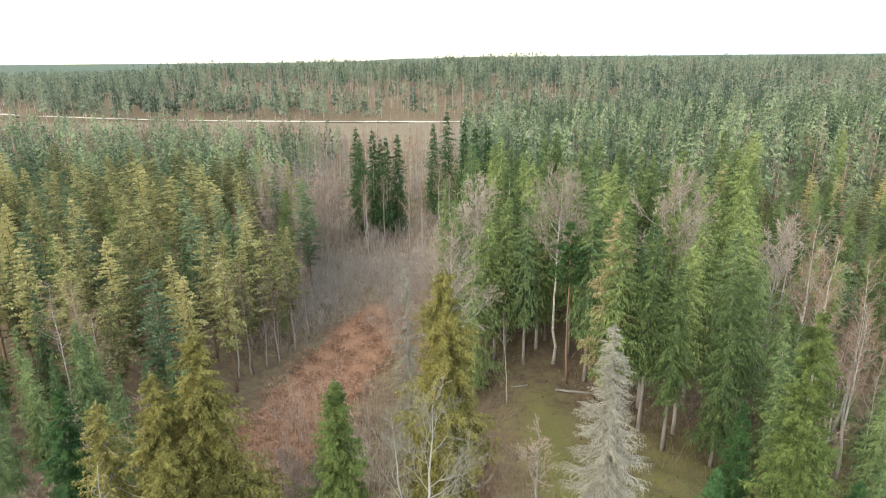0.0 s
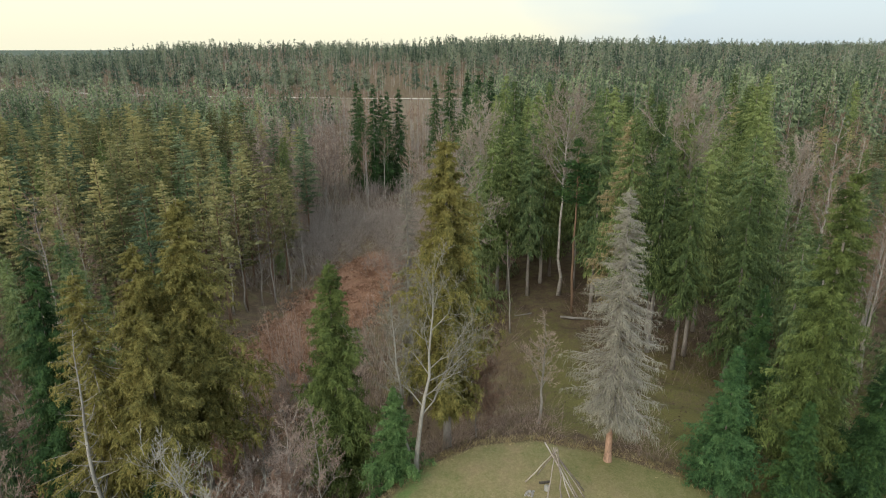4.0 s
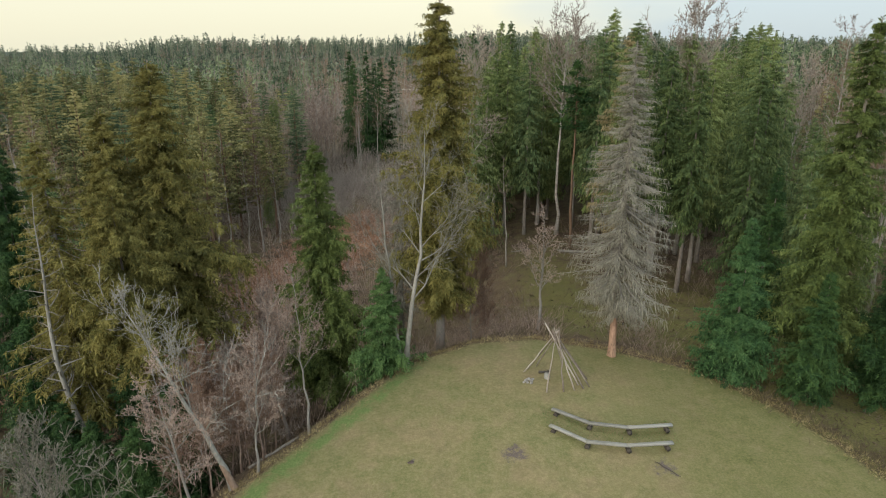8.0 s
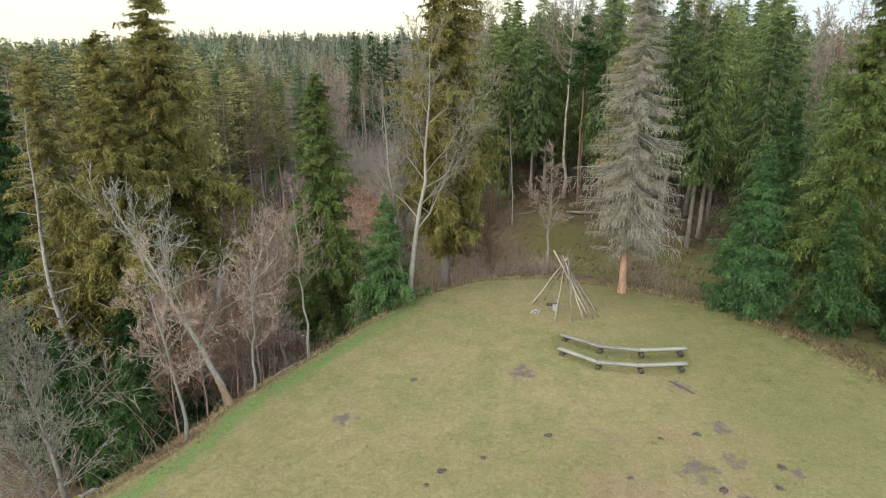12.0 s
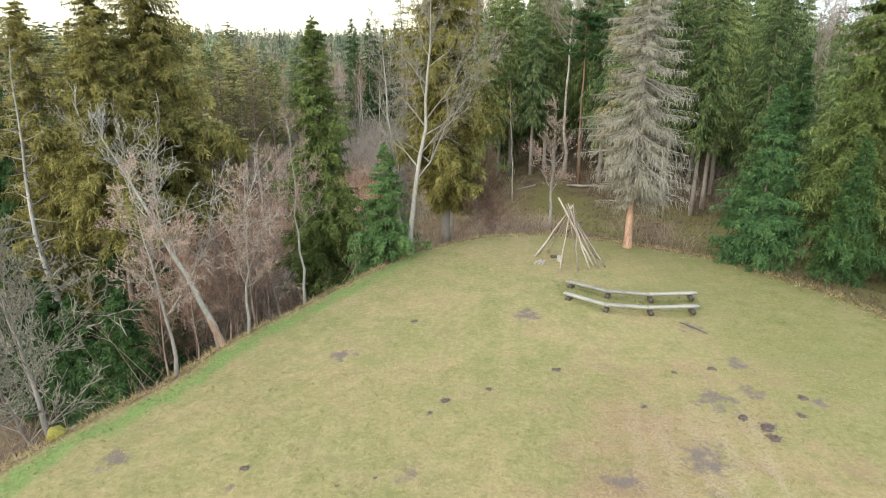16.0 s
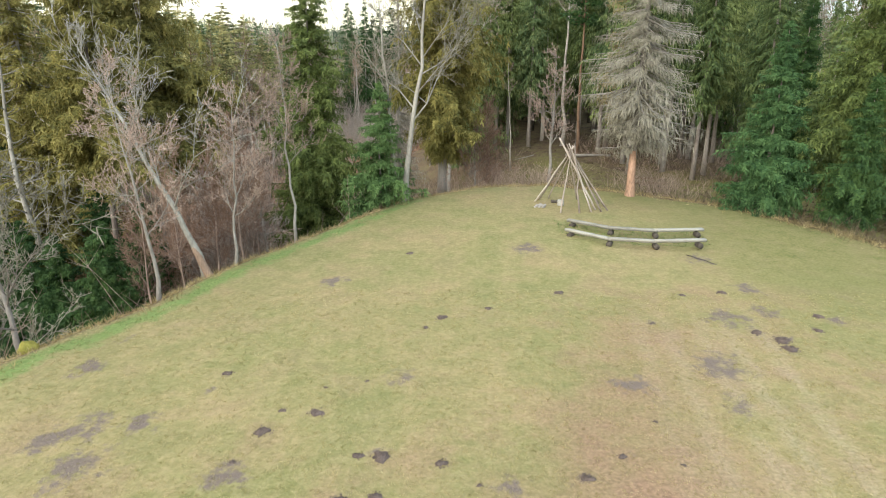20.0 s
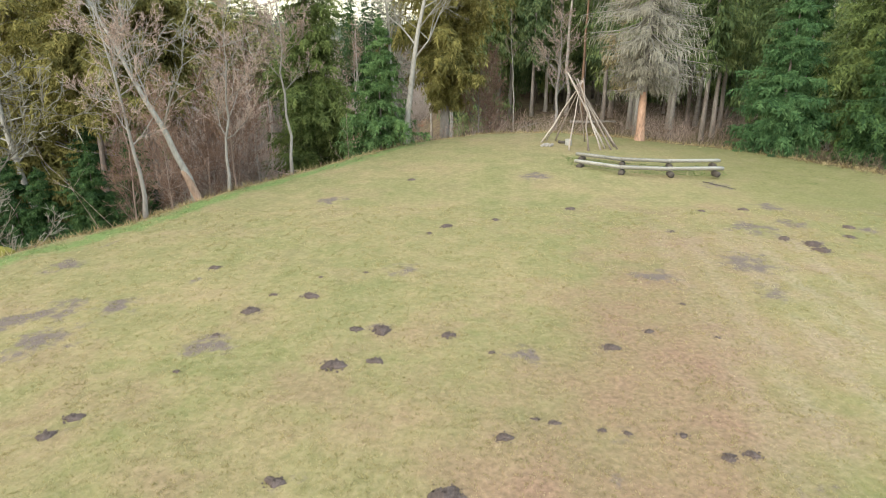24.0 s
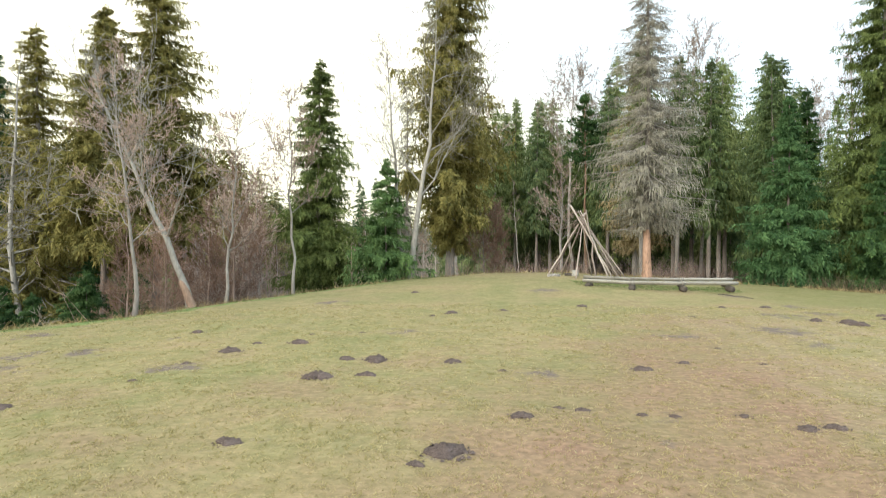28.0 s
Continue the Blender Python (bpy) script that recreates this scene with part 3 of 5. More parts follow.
def bare_meshes(seed, h, bark, twig, base=0.3, spread=0.5, limbs=16, levels=3, lean=(0, 0), trunk_r=None, twigs=4, up=0.75, curve=0.0, fine=1.0, crook=0.010):
    """A leafless broadleaf tree: leaning trunk, limbs that fork, and fine twigs."""
    rng = np.random.default_rng(seed)
    zs = np.linspace(0, 1, 11)
    wob = np.cumsum(rng.normal(0, crook * h, (11, 2)), 0) * (zs[:, None] > 0)
    bend = zs ** (1 + curve)
    pts = np.column_stack([lean[0] * h * bend + wob[:, 0], lean[1] * h * bend + wob[:, 1], zs * h])
    tr = trunk_r or h * 0.0095
    pts[0, 2] = -0.5
    tv, tf = stem(pts, np.maximum(tr * (1 - zs * 0.95) * (1 + 0.5 * np.exp(-zs * h / 0.4)), 0.008), 8)
    trunk = mesh_of("trunk", tv, tf, bark, True)
    A, B, RA, RB, T = [], [], [], [], []
    u = base + (1 - base) * (np.arange(limbs) + rng.uniform(0, 1, limbs)) / limbs * 0.97
    start = np.column_stack([np.interp(u, zs, pts[:, i]) for i in range(3)])
    az = np.arange(limbs) * 2.4 + rng.normal(0, 0.5, limbs)
    d = np.column_stack([np.cos(az), np.sin(az), np.full(limbs, up) + rng.normal(0, 0.2, limbs)])
    ln = h * spread * (1.12 - u) ** 0.7 * rng.uniform(0.55, 1.1, limbs)
    rad = tr * (1 - u * 0.9) * 0.55
    for level in range(levels):
        segs = 4 if level == 0 else 3 if level == 1 else 2
        p, dd, r = start, unit(d), rad
        nodes = []
        for k in range(segs):
            dd = unit(dd + rng.normal(0, 0.20, dd.shape) + np.array([0, 0, 0.10]))
            q = p + dd * (ln / segs)[:, None]
            r2 = r * (0.72 if k < segs - 1 else 0.4)
            A.append(p), B.append(q), RA.append(r), RB.append(r2)
            T.append(np.full(len(p), 0 if level < 1 or levels - level > 1 else 1))
            nodes.append((q, dd, r2))
            p, r = q, r2
        kids = 2 if level < levels - 1 else twigs
        ns, nd, nl, nr = [], [], [], []
        for q, dq, rq in nodes:
            for j in range(kids):
                ns.append(q)
                nd.append(unit(dq + rng.normal(0, 0.55, dq.shape) + np.array([0, 0, 0.12])))
                nl.append(ln * rng.uniform(0.28, 0.55, len(q)))
                nr.append(rq * 0.6)
        start, d, ln, rad = np.concatenate(ns), np.concatenate(nd), np.concatenate(nl), np.concatenate(nr)
    q = start + d * ln[:, None]
    RA, RB = np.maximum(np.concatenate(RA), 0.010 * fine), np.maximum(np.concatenate(RB), 0.005 * fine)
    v, f = tubes(np.concatenate(A), np.concatenate(B), RA, RB, 3)
    wv, wf = ribbons(start, q, np.full(len(q), 0.011 * fine), rng)
    index = np.concatenate([np.repeat(np.concatenate(T), 3), np.ones(len(wf))])
    crown = mesh_of("crown", np.concatenate([v, wv]), np.concatenate([f, wf + len(v)]), [bark, twig], index=index)
    return trunk, crown


def tree(name, meshes, x, y, z, label, turn=0.0, scale=1.0, group=""):
    root = new(name)
    root.empty_display_size = 0.3
    part("trunk", meshes[0], root)
    part("crown", meshes[1], root)
    root.matrix_basis = pose(x, y, z, 0, 0, turn)
    root.scale = (scale, scale, scale)
    return tagged(root, label, "tree", group)


# ---- ground ----
LAWN = [(-13.9, 23.2), (-15.5, 14), (-16, 3), (-14, -12), (0, -22), (18, -20), (30, -6), (31, 10), (28.5, 24), (24.9, 35), (23.5, 39.2), (21.7, 42.1),
        (19.4, 45.2), (14.7, 47.7), (8.5, 49.3), (3.9, 48.8), (-1.0, 46.0), (-3.9, 41.4), (-6.8, 37.0), (-9.4, 32.8), (-10.7, 29.1), (-13.1, 25.1)]


def lawn_distance(x, y):
    """Metres outside the lawn's rim; negative inside."""
    p = np.stack([x, y], -1)
    best, inside = np.full(x.shape, 1e9), np.zeros(x.shape, bool)
    for (ax, ay), (bx, by) in zip(LAWN, LAWN[1:] + LAWN[:1]):
        a, e = np.array([ax, ay]), np.array([bx - ax, by - ay])
        k = np.clip(((p - a) @ e) / (e @ e), 0, 1)
        best = np.minimum(best, np.linalg.norm(p - a - k[..., None] * e, axis=-1))
        cross = (ay > y) != (by > y)
        with np.errstate(divide="ignore", invalid="ignore"):
            xi = ax + (y - ay) / (by - ay if by != ay else 1e-9) * (bx - ax)
        inside ^= cross & (x < xi)
    return np.where(inside, -best, best)


def step01(v, a, b):
    t = np.clip((v - a) / (b - a), 0, 1)
    return t * t * (3 - 2 * t)


def height(x, y):
    x, y = np.asarray(x, float), np.asarray(y, float)
    vx = -9 - 0.075 * np.clip(y, 0, 160)
    near = -9.5 + 4.5 * step01(vx - x, 10, 34) + 7.0 * step01(x - vx, 9, 30)
    right = step01(x, 20, 160)
    ridge = step01(y, 520 - 250 * right, 740) * (1 - 0.9 * step01(y, 850, 1500)) * (1 - step01(-x, 320, 540))
    far = -9.5 + 7 * right + (16 - 7 * right + 4 * np.sin(x / 170 + 1) + 2 * np.sin(x / 61)) * ridge - 22 * step01(-x, 300, 900) * step01(y, 700, 1500)
    out = near + (far - near) * step01(y, 190, 420)
    d = lawn_distance(x, y)
    left = step01(-(x - 3) + 0.25 * (y - 40), -6, 10)
    reach = 22 - 8 * left
    k = step01(d, -0.2, reach) ** (0.75)
    roll = 0.10 * np.sin(x * 0.9 + 1.3 * np.sin(y * 0.31)) * np.sin(y * 0.7) * np.clip(d / 6, 0, 1) * 3
    micro = 0.035 * np.sin(x * 1.7 + 2 * np.sin(y * 0.8)) * np.sin(y * 1.3 + x * 0.4)
    return out * k + 0.48 * step01(y, 28, 43) * np.exp(-((x - 7.5) / 8.5) ** 2) * (1 - k) + roll + micro - 0.08 * step01(d, -2, 0.5) - 0.42 * step01(-x, 1, 12) * (1 - k)


def H(x, y):
    return float(height(np.array([x]), np.array([y]))[0])


def graded(lo, a, b, hi, fine, grow=1.13):
    mid = list(np.arange(a, b + 1e-6, fine))
    up, s = [b], fine
    while up[-1] < hi:
        s *= grow
        up.append(up[-1] + s)
    dn, s = [a], fine
    while dn[-1] > lo:
        s *= grow
        dn.append(dn[-1] - s)
    return np.array(dn[:0:-1] + mid + up[1:])


# molehills, small clods and bare patches: x, y, half-width
MOLES = [(1.3, 27.1, 0.21), (3.1, 28, 0.15), (6.2, 29.7, 0.19), (-0.3, 34.5, 0.17), (13.1, 29.9, 0.18), (12.8, 26.1, 0.23), (13.4, 25.4, 0.30), (13.3, 24.7, 0.27), (15.9, 27.6, 0.21), (15.1, 26.2, 0.17), (-5.5, 22.9, 0.17), (-2.2, 20.5, 0.20), (-3.5, 19.7, 0.21), (-0.8, 18.6, 0.15), (-0.2, 18.6, 0.25), (1.3, 18.3, 0.16), (-0.2, 17.1, 0.16), (-1, 16.9, 0.23), (-5.3, 15.2, 0.17), (-5.5, 14.7, 0.17), (4.8, 17.8, 0.17), (2.2, 14.5, 0.14), (-1.3, 13.4, 0.16), (1.2, 13.1, 0.24), (6.8, 12.9, 0.14)]
SMALL_MOLES = [(9.2, 26.8, 0.11), (11.3, 29.5, 0.13), (0.7, 26.2, 0.12), (-2.2, 21.9, 0.07), (-3.2, 20.7, 0.11), (-4.1, 16.7, 0.08), (-3.9, 18.4, 0.09), (5.9, 18.7, 0.13), (2.2, 17.5, 0.08), (2.8, 15.1, 0.08), (3.1, 15, 0.11), (3.9, 14.8, 0.08), (4.3, 14.7, 0.08), (5.2, 14.6, 0.09), (5.7, 14, 0.13), (6.1, 14.1, 0.13), (7.3, 18.3, 0.07), (7.2, 20.2, 0.07), (-1, 22.3, 0.08), (0.9, 12.7, 0.10)]
PATCHES = [(-3.5, 31.2, 0.51), (16.4, 27.2, 0.33), (12.2, 27.2, 0.71), (14, 27.9, 0.50), (10.3, 23.5, 0.79), (7.1, 22.2, 0.49), (10, 21, 0.41), (-0, 22.5, 0.31), (-3.7, 21.1, 0.21), (-8.6, 20.2, 0.53), (-9.3, 19.5, 0.44), (-7.9, 18.3, 0.64), (-7, 20.3, 0.39), (-3.9, 17.8, 0.46), (2.9, 17.3, 0.32), (5.5, 35.1, 0.58), (13.8, 34.1, 0.51), (-5.7, 21.9, 0.25), (-10.3, 23.7, 0.42), (-10.3, 25.7, 0.27), (14.5, 30.4, 0.49), (6.8, 13.4, 0.22), (3.8, 13.6, 0.15), (6.1, 11.8, 0.25)]

gx, gy = graded(-5200, -34, 44, 5200, 0.45), graded(-1200, -6, 66, 6200, 0.45)
GX, GY = np.meshgrid(gx, gy)
fx, fy = GX.ravel(), GY.ravel()
gd = lawn_distance(fx, fy)
gz = height(fx, fy)
nx, ny = len(gx), len(gy)
gi = (np.arange(ny - 1)[:, None] * nx + np.arange(nx - 1)[None]).ravel()
ground_me = mesh_of("ground", np.column_stack([fx, fy, gz]), np.stack([gi, gi + 1, gi + nx + 1, gi + nx], 1), M_GROUND, True)


def mask(name, values, me=None):
    at = (me or ground_me).attributes.new(name, "FLOAT", "POINT")
    at.data.foreach_set("value", np.ascontiguousarray(np.clip(values, 0, 1), np.float32))


def lawn_masks(x, y, d, me):
    """Greener rim, darker right side, worn ground, wheel tracks and bare soil of the lawn."""
    mask("rim", np.exp(-((d + 0.85) / 0.9) ** 2) * 0.72 * step01(-x, -4, 3) * step01(y, 14, 22), me)
    # tone deepens towards the right and the far side
    mask("right_dark", 0.62 * step01(x, 8, 19) * step01(y, 21, 34), me)
    mask("worn", 1.05 * np.exp(-((x - 3.9 - 0.34 * (y - 13)) / 2.3) ** 2) * (0.35 + 0.65 * step01(27 - y, 0, 11)) * step01(33 - y, 0, 8) + 0.32 * step01(24 - y, 0, 10) + 0.35 * np.exp(-((x - 11.5) ** 2 + (y - 25) ** 2) / 30), me)
    track = np.zeros(len(x))
    for x0 in (6.9, 7.9, 9.2, 10.1, 11.3):
        track = np.maximum(track, 0.6 * np.exp(-((x - x0 - 0.16 * (y - 16)) / 0.3) ** 2) * step01(y, 11, 15) * step01(31 - y, 0, 6))
    mask("track", track, me)
    soil = np.zeros(len(x))
    for px, py, pr in PATCHES:
        pr *= 1.12
        soil = np.maximum(soil, 0.72 * np.exp(-(((x - px) / (pr * 1.15)) ** 2 + ((y - py) / (pr * 1.3)) ** 2)))
    for px, py, pr in MOLES + SMALL_MOLES:
        soil = np.maximum(soil, 0.50 * np.exp(-(((x - px) / (pr * 1.35)) ** 2 + ((y - py) / (pr * 1.35)) ** 2)))
    mask("soil", soil, me)


mask("lawn", 0.5 - gd / 1.6)
lawn_masks(fx, fy, gd, ground_me)
strip = step01(9.5 - np.abs(fx + 13 + 0.25 * (118 - np.clip(fy, 50, 150))), 0, 5)
mask("moss", 0.95 * np.exp(-((fx - 13.5) / 4.5) ** 2) * step01(fy, 48, 53) * step01(90 - fy, 0, 20) + 0.72 * step01(fx, 14, 24) * step01(fy, 24, 38) * step01(80 - fy, 0, 15) + 0.6 * step01(gd, 1.6, 3.2) * step01(15 - gd, 0, 6) * step01(fx, 15, 23) + 0.3 * step01(fy, 70, 90) * step01(fx, 0, 10) * step01(160 - fy, 0, 50))
mask("rust", 0.85 * strip * step01(fy, 48, 60) * step01(150 - fy, 0, 40))
mask("canopy", step01(fy, 950, 1200))
mask("field", step01(fy, 338, 350) * step01(525 - fy, 0, 15) * step01(40 - fx, 0, 15) + step01(fy, 760, 775) * step01(905 - fy, 0, 20) * step01(-fx, 400, 415) * step01(fx, -590, -570))
tagged(new("ground", ground_me), "hilltop lawn falling to wooded valley floor and fields", "ground", kind="structure")


# far gravel road across the fields
def road_strip():
    xs = np.linspace(-900, 40, 60)
    ys = 488 + 0.00042 * (xs - 40) ** 2
    w = 3.0
    v = np.concatenate([np.column_stack([xs, ys - w, height(xs, ys - w) + 0.6]), np.column_stack([xs, ys + w, height(xs, ys + w) + 0.6])])
    k = np.arange(len(xs) - 1)
    return mesh_of("road", v, np.stack([k, k + 1, k + 1 + len(xs), k + len(xs)], 1), M_ROAD, True)


tagged(new("road", road_strip()), "pale gravel road crossing brown fields", "road", kind="structure")

# ---- trees round the lawn ----
L_OLIVE = "tall olive-green spruce with drooping branches at the wood's edge"
dead = tree("dead_spruce", spruce_meshes(11, 22.3, 3.6, 3.8, M_DEADTWIG, whorl=0.36, boughs=9, steps=16, hang=0.8, droop=0.45, power=0.74, bark=M_GREYBARK, dead=True, trunk_r=0.26, foot=0.48, ragged=0.14, lean=-0.02),
            14.0, 47.0, H(14.0, 47.0), "dead grey spruce with bare twigs and stripped trunk foot", 20)
tree("snag", bare_meshes(47, 19.5, M_ASPEN, M_DEADTWIG, base=0.25, spread=0.13, limbs=46, levels=1, trunk_r=0.23, lean=(-0.045, 0), up=0.1, twigs=2, fine=1.4), -23.2, 43.4, -6.0, "dead pale trunk with short broken branches", 0)
# the bare stripped foot of its trunk
fv, ff = stem([(0, 0, -0.3), (0.0, 0, 0.05), (0, 0, 0.5), (-0.02, 0, 1.2), (-0.04, 0, 2.2), (-0.06, 0, 3.1)], [0.385, 0.345, 0.30, 0.272, 0.255, 0.205], 12)
part("bark_stripped_foot", mesh_of("bark_stripped_foot", fv, ff, M_STRIPPED, True), dead, "orange-pink trunk foot stripped of bark")
tree("spruce", spruce_meshes(12, 26.9, 4.2, 4.7, M_OLIVE, whorl=0.38, boughs=9, steps=12, fine=True, droop=0.72, power=0.50, foot=0.22, trunk_r=0.36, bark=M_GREYBARK), 1.25, 50.9, H(1.25, 50.9), L_OLIVE, 40)
tree("spruce", spruce_meshes(13, 26.6, 9.0, 5.4, M_OLIVE, whorl=0.38, boughs=9, steps=12, fine=True, droop=0.72, power=0.72, trunk_r=0.34), -18.8, 48.6, -5.3, L_OLIVE, 10)
tree("spruce", spruce_meshes(14, 23.6, 8.0, 4.8, M_OLIVE, whorl=0.41, boughs=9, steps=12, fine=True, droop=0.7, power=0.7), -21.8, 47.8, -5.6, L_OLIVE, 90)
tree("spruce", spruce_meshes(15, 20.5, 9.0, 3.8, M_OLIVE, whorl=0.43, boughs=9, steps=12, fine=True, droop=0.7, power=0.7), -19.0, 42.5, -5.4, L_OLIVE, 200)
tree("withered_spruce", spruce_meshes(16, 22.5, 1.5, 4.4, M_OLIVE, whorl=0.37, boughs=7, steps=12, fine=True, droop=0.55, power=0.62, bark=M_GREYBARK, sticks=True, trunk_r=0.30, ragged=0.42), -25.6, 46.6, -6.2, "half-withered olive spruce with bare pale branches", 60)
tree("spruce", spruce_meshes(27, 24.0, 3.0, 4.2, M_DARK, whorl=0.34, boughs=7, steps=12, fine=True, droop=0.7, power=0.7), -31.0, 50.0, H(-31.0, 50.0), "tall dark spruce behind the olive ones", 30)
tree("spruce", spruce_meshes(17, 20.3, 1.0, 4.3, M_LUSH, whorl=0.34, boughs=9, steps=12, fine=True, droop=0.6, power=0.66), -8.1, 51.3, -4.8, "slender green spruce on the valley slope", 0)
tree("spruce", spruce_meshes(18, 8.2, 0.3, 2.6, M_YOUNG, whorl=0.34, boughs=9, steps=12, fine=True, droop=0.3, power=1.0), -2.85, 45.4, H(-2.85, 45.4), "young bright green spruce below the lawn", 33)
tree("spruce", spruce_meshes(19, 23.9 - H(28.5, 46.0), 2.5, 3.6, M_LUSH, whorl=0.38, boughs=9, steps=12, fine=True, droop=0.68, power=0.70, trunk_r=0.33), 28.5, 46.0, H(28.5, 46.0), "tall fresh green spruce with drooping branches beside the lawn", 120)
tree("spruce", spruce_meshes(20, 13.5 - H(26.5, 51.2), 0.5, 2.5, M_DARK, whorl=0.38, boughs=9, steps=12, fine=True, droop=0.5, power=0.85), 26.5, 51.2, H(26.5, 51.2), "mid-green spruce beside the lawn", 75)
tree("spruce", spruce_meshes(21, 11.6, 0.2, 2.75, M_RIMGREEN, whorl=0.30, boughs=9, steps=12, fine=True, droop=0.3, power=1.0), 21.9, 44.6, H(21.9, 44.6), "young fresh green spruce at the lawn's rim", 15)
tree("spruce", spruce_meshes(22, 8.8, 0.1, 2.3, M_DARK, whorl=0.30, boughs=9, steps=12, fine=True, droop=0.3, power=0.95), 26.0, 42.3, H(26.0, 42.3), "young dark green spruce at the lawn's rim", 70)
tree("spruce", spruce_meshes(23, 12.5, 0.2, 2.5, M_DARK, whorl=0.34, boughs=9, steps=12, fine=True, droop=0.35, power=0.8), 31.5, 43.0, H(31.5, 43.0), "young dark green spruce at the lawn's rim", 140)
tree("spruce", spruce_meshes(25, 8.0, 0.3, 2.6, M_DARK, whorl=0.28, boughs=7, steps=12, fine=True, droop=0.45, power=0.8), -17.0, 37.2, H(-17.0, 37.2), "dark green spruce in the shade below the lawn", 0)
tree("spruce", spruce_meshes(26, 9.0, 0.3, 2.8, M_DARK, whorl=0.28, boughs=7, steps=12, fine=True, droop=0.45, power=0.8), -21.0, 39.5, H(-21.0, 39.5), "dark green spruce in the shade below the lawn", 50)
for i, (x, y, t, h) in enumerate(((-16.8, 42.0, 20, 9.5), (-20.6, 44.2, 140, 11.0), (-23.8, 41.2, 260, 9.0), (-26.5, 42.6, 80, 10.0))):
    tree("spruce", spruce_meshes(50 + i, h, 0.4, 2.9, M_DARK, whorl=0.36, boughs=8, steps=11, fine=True, droop=0.5, power=0.7), x, y, H(x, y), "dark green spruce in the shade below the lawn", t)
tree("bare_birch", bare_meshes(48, 13.0, M_GREYBARK, M_REDTWIG, base=0.35, spread=0.26, limbs=16, levels=3, trunk_r=0.11, twigs=4, up=1.3, lean=(-0.03, 0)), -15.7, 53.0, H(-15.7, 53.0), "bare slim tree with reddish twigs in the valley", 0)
tree("bare_spruce", spruce_meshes(24, 28.5, 2.0, 2.4, M_DEADTWIG, whorl=0.55, boughs=9, steps=11, droop=0.35, power=0.5, bark=M_GREYBARK, dead=True, ragged=0.4), -3.3, 70.0, H(-3.3, 70.0), "dead bare spruce with thin grey branches", 20)
tree("bare_aspen", bare_meshes(31, 17.0, M_ASPEN, M_DEADTWIG, base=0.27, spread=0.42, limbs=14, levels=3, trunk_r=0.20, fine=1.2, lean=(0.04, 0.0), up=1.0, twigs=3), -1.2, 45.6, H(-1.2, 45.6), "bare grey aspen at the lawn's rim", 0)
tree("bare_aspen", bare_meshes(46, 15.5, M_ASPEN, M_DEADTWIG, base=0.35, spread=0.22, limbs=13, levels=3, trunk_r=0.14, lean=(-0.07, 0.02), up=1.2, twigs=3), -1.5, 45.9, H(-1.5, 45.9), "slim bare grey aspen stem at the lawn's rim", 0)
leaning = tree("leaning_tree", bare_meshes(32, 11.2, M_ASPEN, M_ASPEN, base=0.30, spread=0.56, crook=0.004, fine=1.5, limbs=11, levels=3, trunk_r=0.17, lean=(-0.50, 0.12), up=0.95, curve=0.12, twigs=1), -9.95, 33.5, H(-9.95, 33.5), "leaning bare tree with scarred trunk at the lawn's rim", 0)
lv, lf = stem([(0.06, 0, -0.2), (0.02, 0, 0.12), (-0.16, 0.04, 0.5), (-0.42, 0.1, 1.1), (-0.62, 0.15, 1.5)], [0.25, 0.215, 0.182, 0.160, 0.13], 12)
part("scarred_foot", mesh_of("scarred_foot", lv, lf, M_SCAR, True), leaning, "brownish-pink trunk foot with torn bark")
tree("bare_tree", bare_meshes(33, 8.5, M_GREYBARK, M_BRUSH, base=0.25, spread=0.36, limbs=16, levels=3, trunk_r=0.08, lean=(0.06, 0)), -8.9, 34.4, H(-8.9, 34.4), "bare grey sapling beside the leaning tree", 0)
tree("bare_tree", bare_meshes(34, 9.5, M_GREYBARK, M_BRUSH, base=0.3, spread=0.36, limbs=16, levels=3, trunk_r=0.095, lean=(-0.14, 0)), -10.9, 30.1, H(-10.9, 30.1), "bare grey forked tree below the lawn", 50)
tree("bare_tree", bare_meshes(35, 10.5, M_GREYBARK, M_BRUSH, base=0.4, spread=0.34, limbs=15, levels=3, trunk_r=0.085, lean=(-0.05, 0)), -6.75, 38.1, H(-6.75, 38.1), "slender bare grey tree below the lawn", 0)
tree("bare_tree", bare_meshes(36, 9.0, M_GREYBARK, M_DEADTWIG, base=0.16, spread=0.50, limbs=20, levels=3, trunk_r=0.12, lean=(-0.16, 0.05), twigs=3, fine=1.6, up=1.1), -15.0, 27.3, H(-15.0, 27.3), "bushy bare grey tree on the slope", 0)
tree("bare_tree", bare_meshes(37, 7.5, M_GREYBARK, M_DEADTWIG, base=0.16, spread=0.5, limbs=14, levels=3, trunk_r=0.11, lean=(-0.1, 0.1), twigs=3, fine=1.6, up=1.1), -17.5, 29.5, H(-17.5, 29.5), "bushy bare grey tree on the slope", 80)
tree("bare_tree", bare_meshes(38, 10.0, M_GREYBARK, M_BRUSH, base=0.3, spread=0.36, limbs=16, levels=3, trunk_r=0.14, lean=(0.02, 0), up=0.6), 9.4, 53.5, H(9.4, 53.5), "crooked bare grey tree behind the pole tent", 0)
tree("bare_birch", bare_meshes(39, 5.5, M_GREYBARK, M_REDTWIG, base=0.12, spread=0.45, limbs=20, levels=3, trunk_r=0.06, twigs=5), 3.7, 51.2, H(3.7, 51.2), "bare multi-stemmed sapling with reddish twigs", 0)
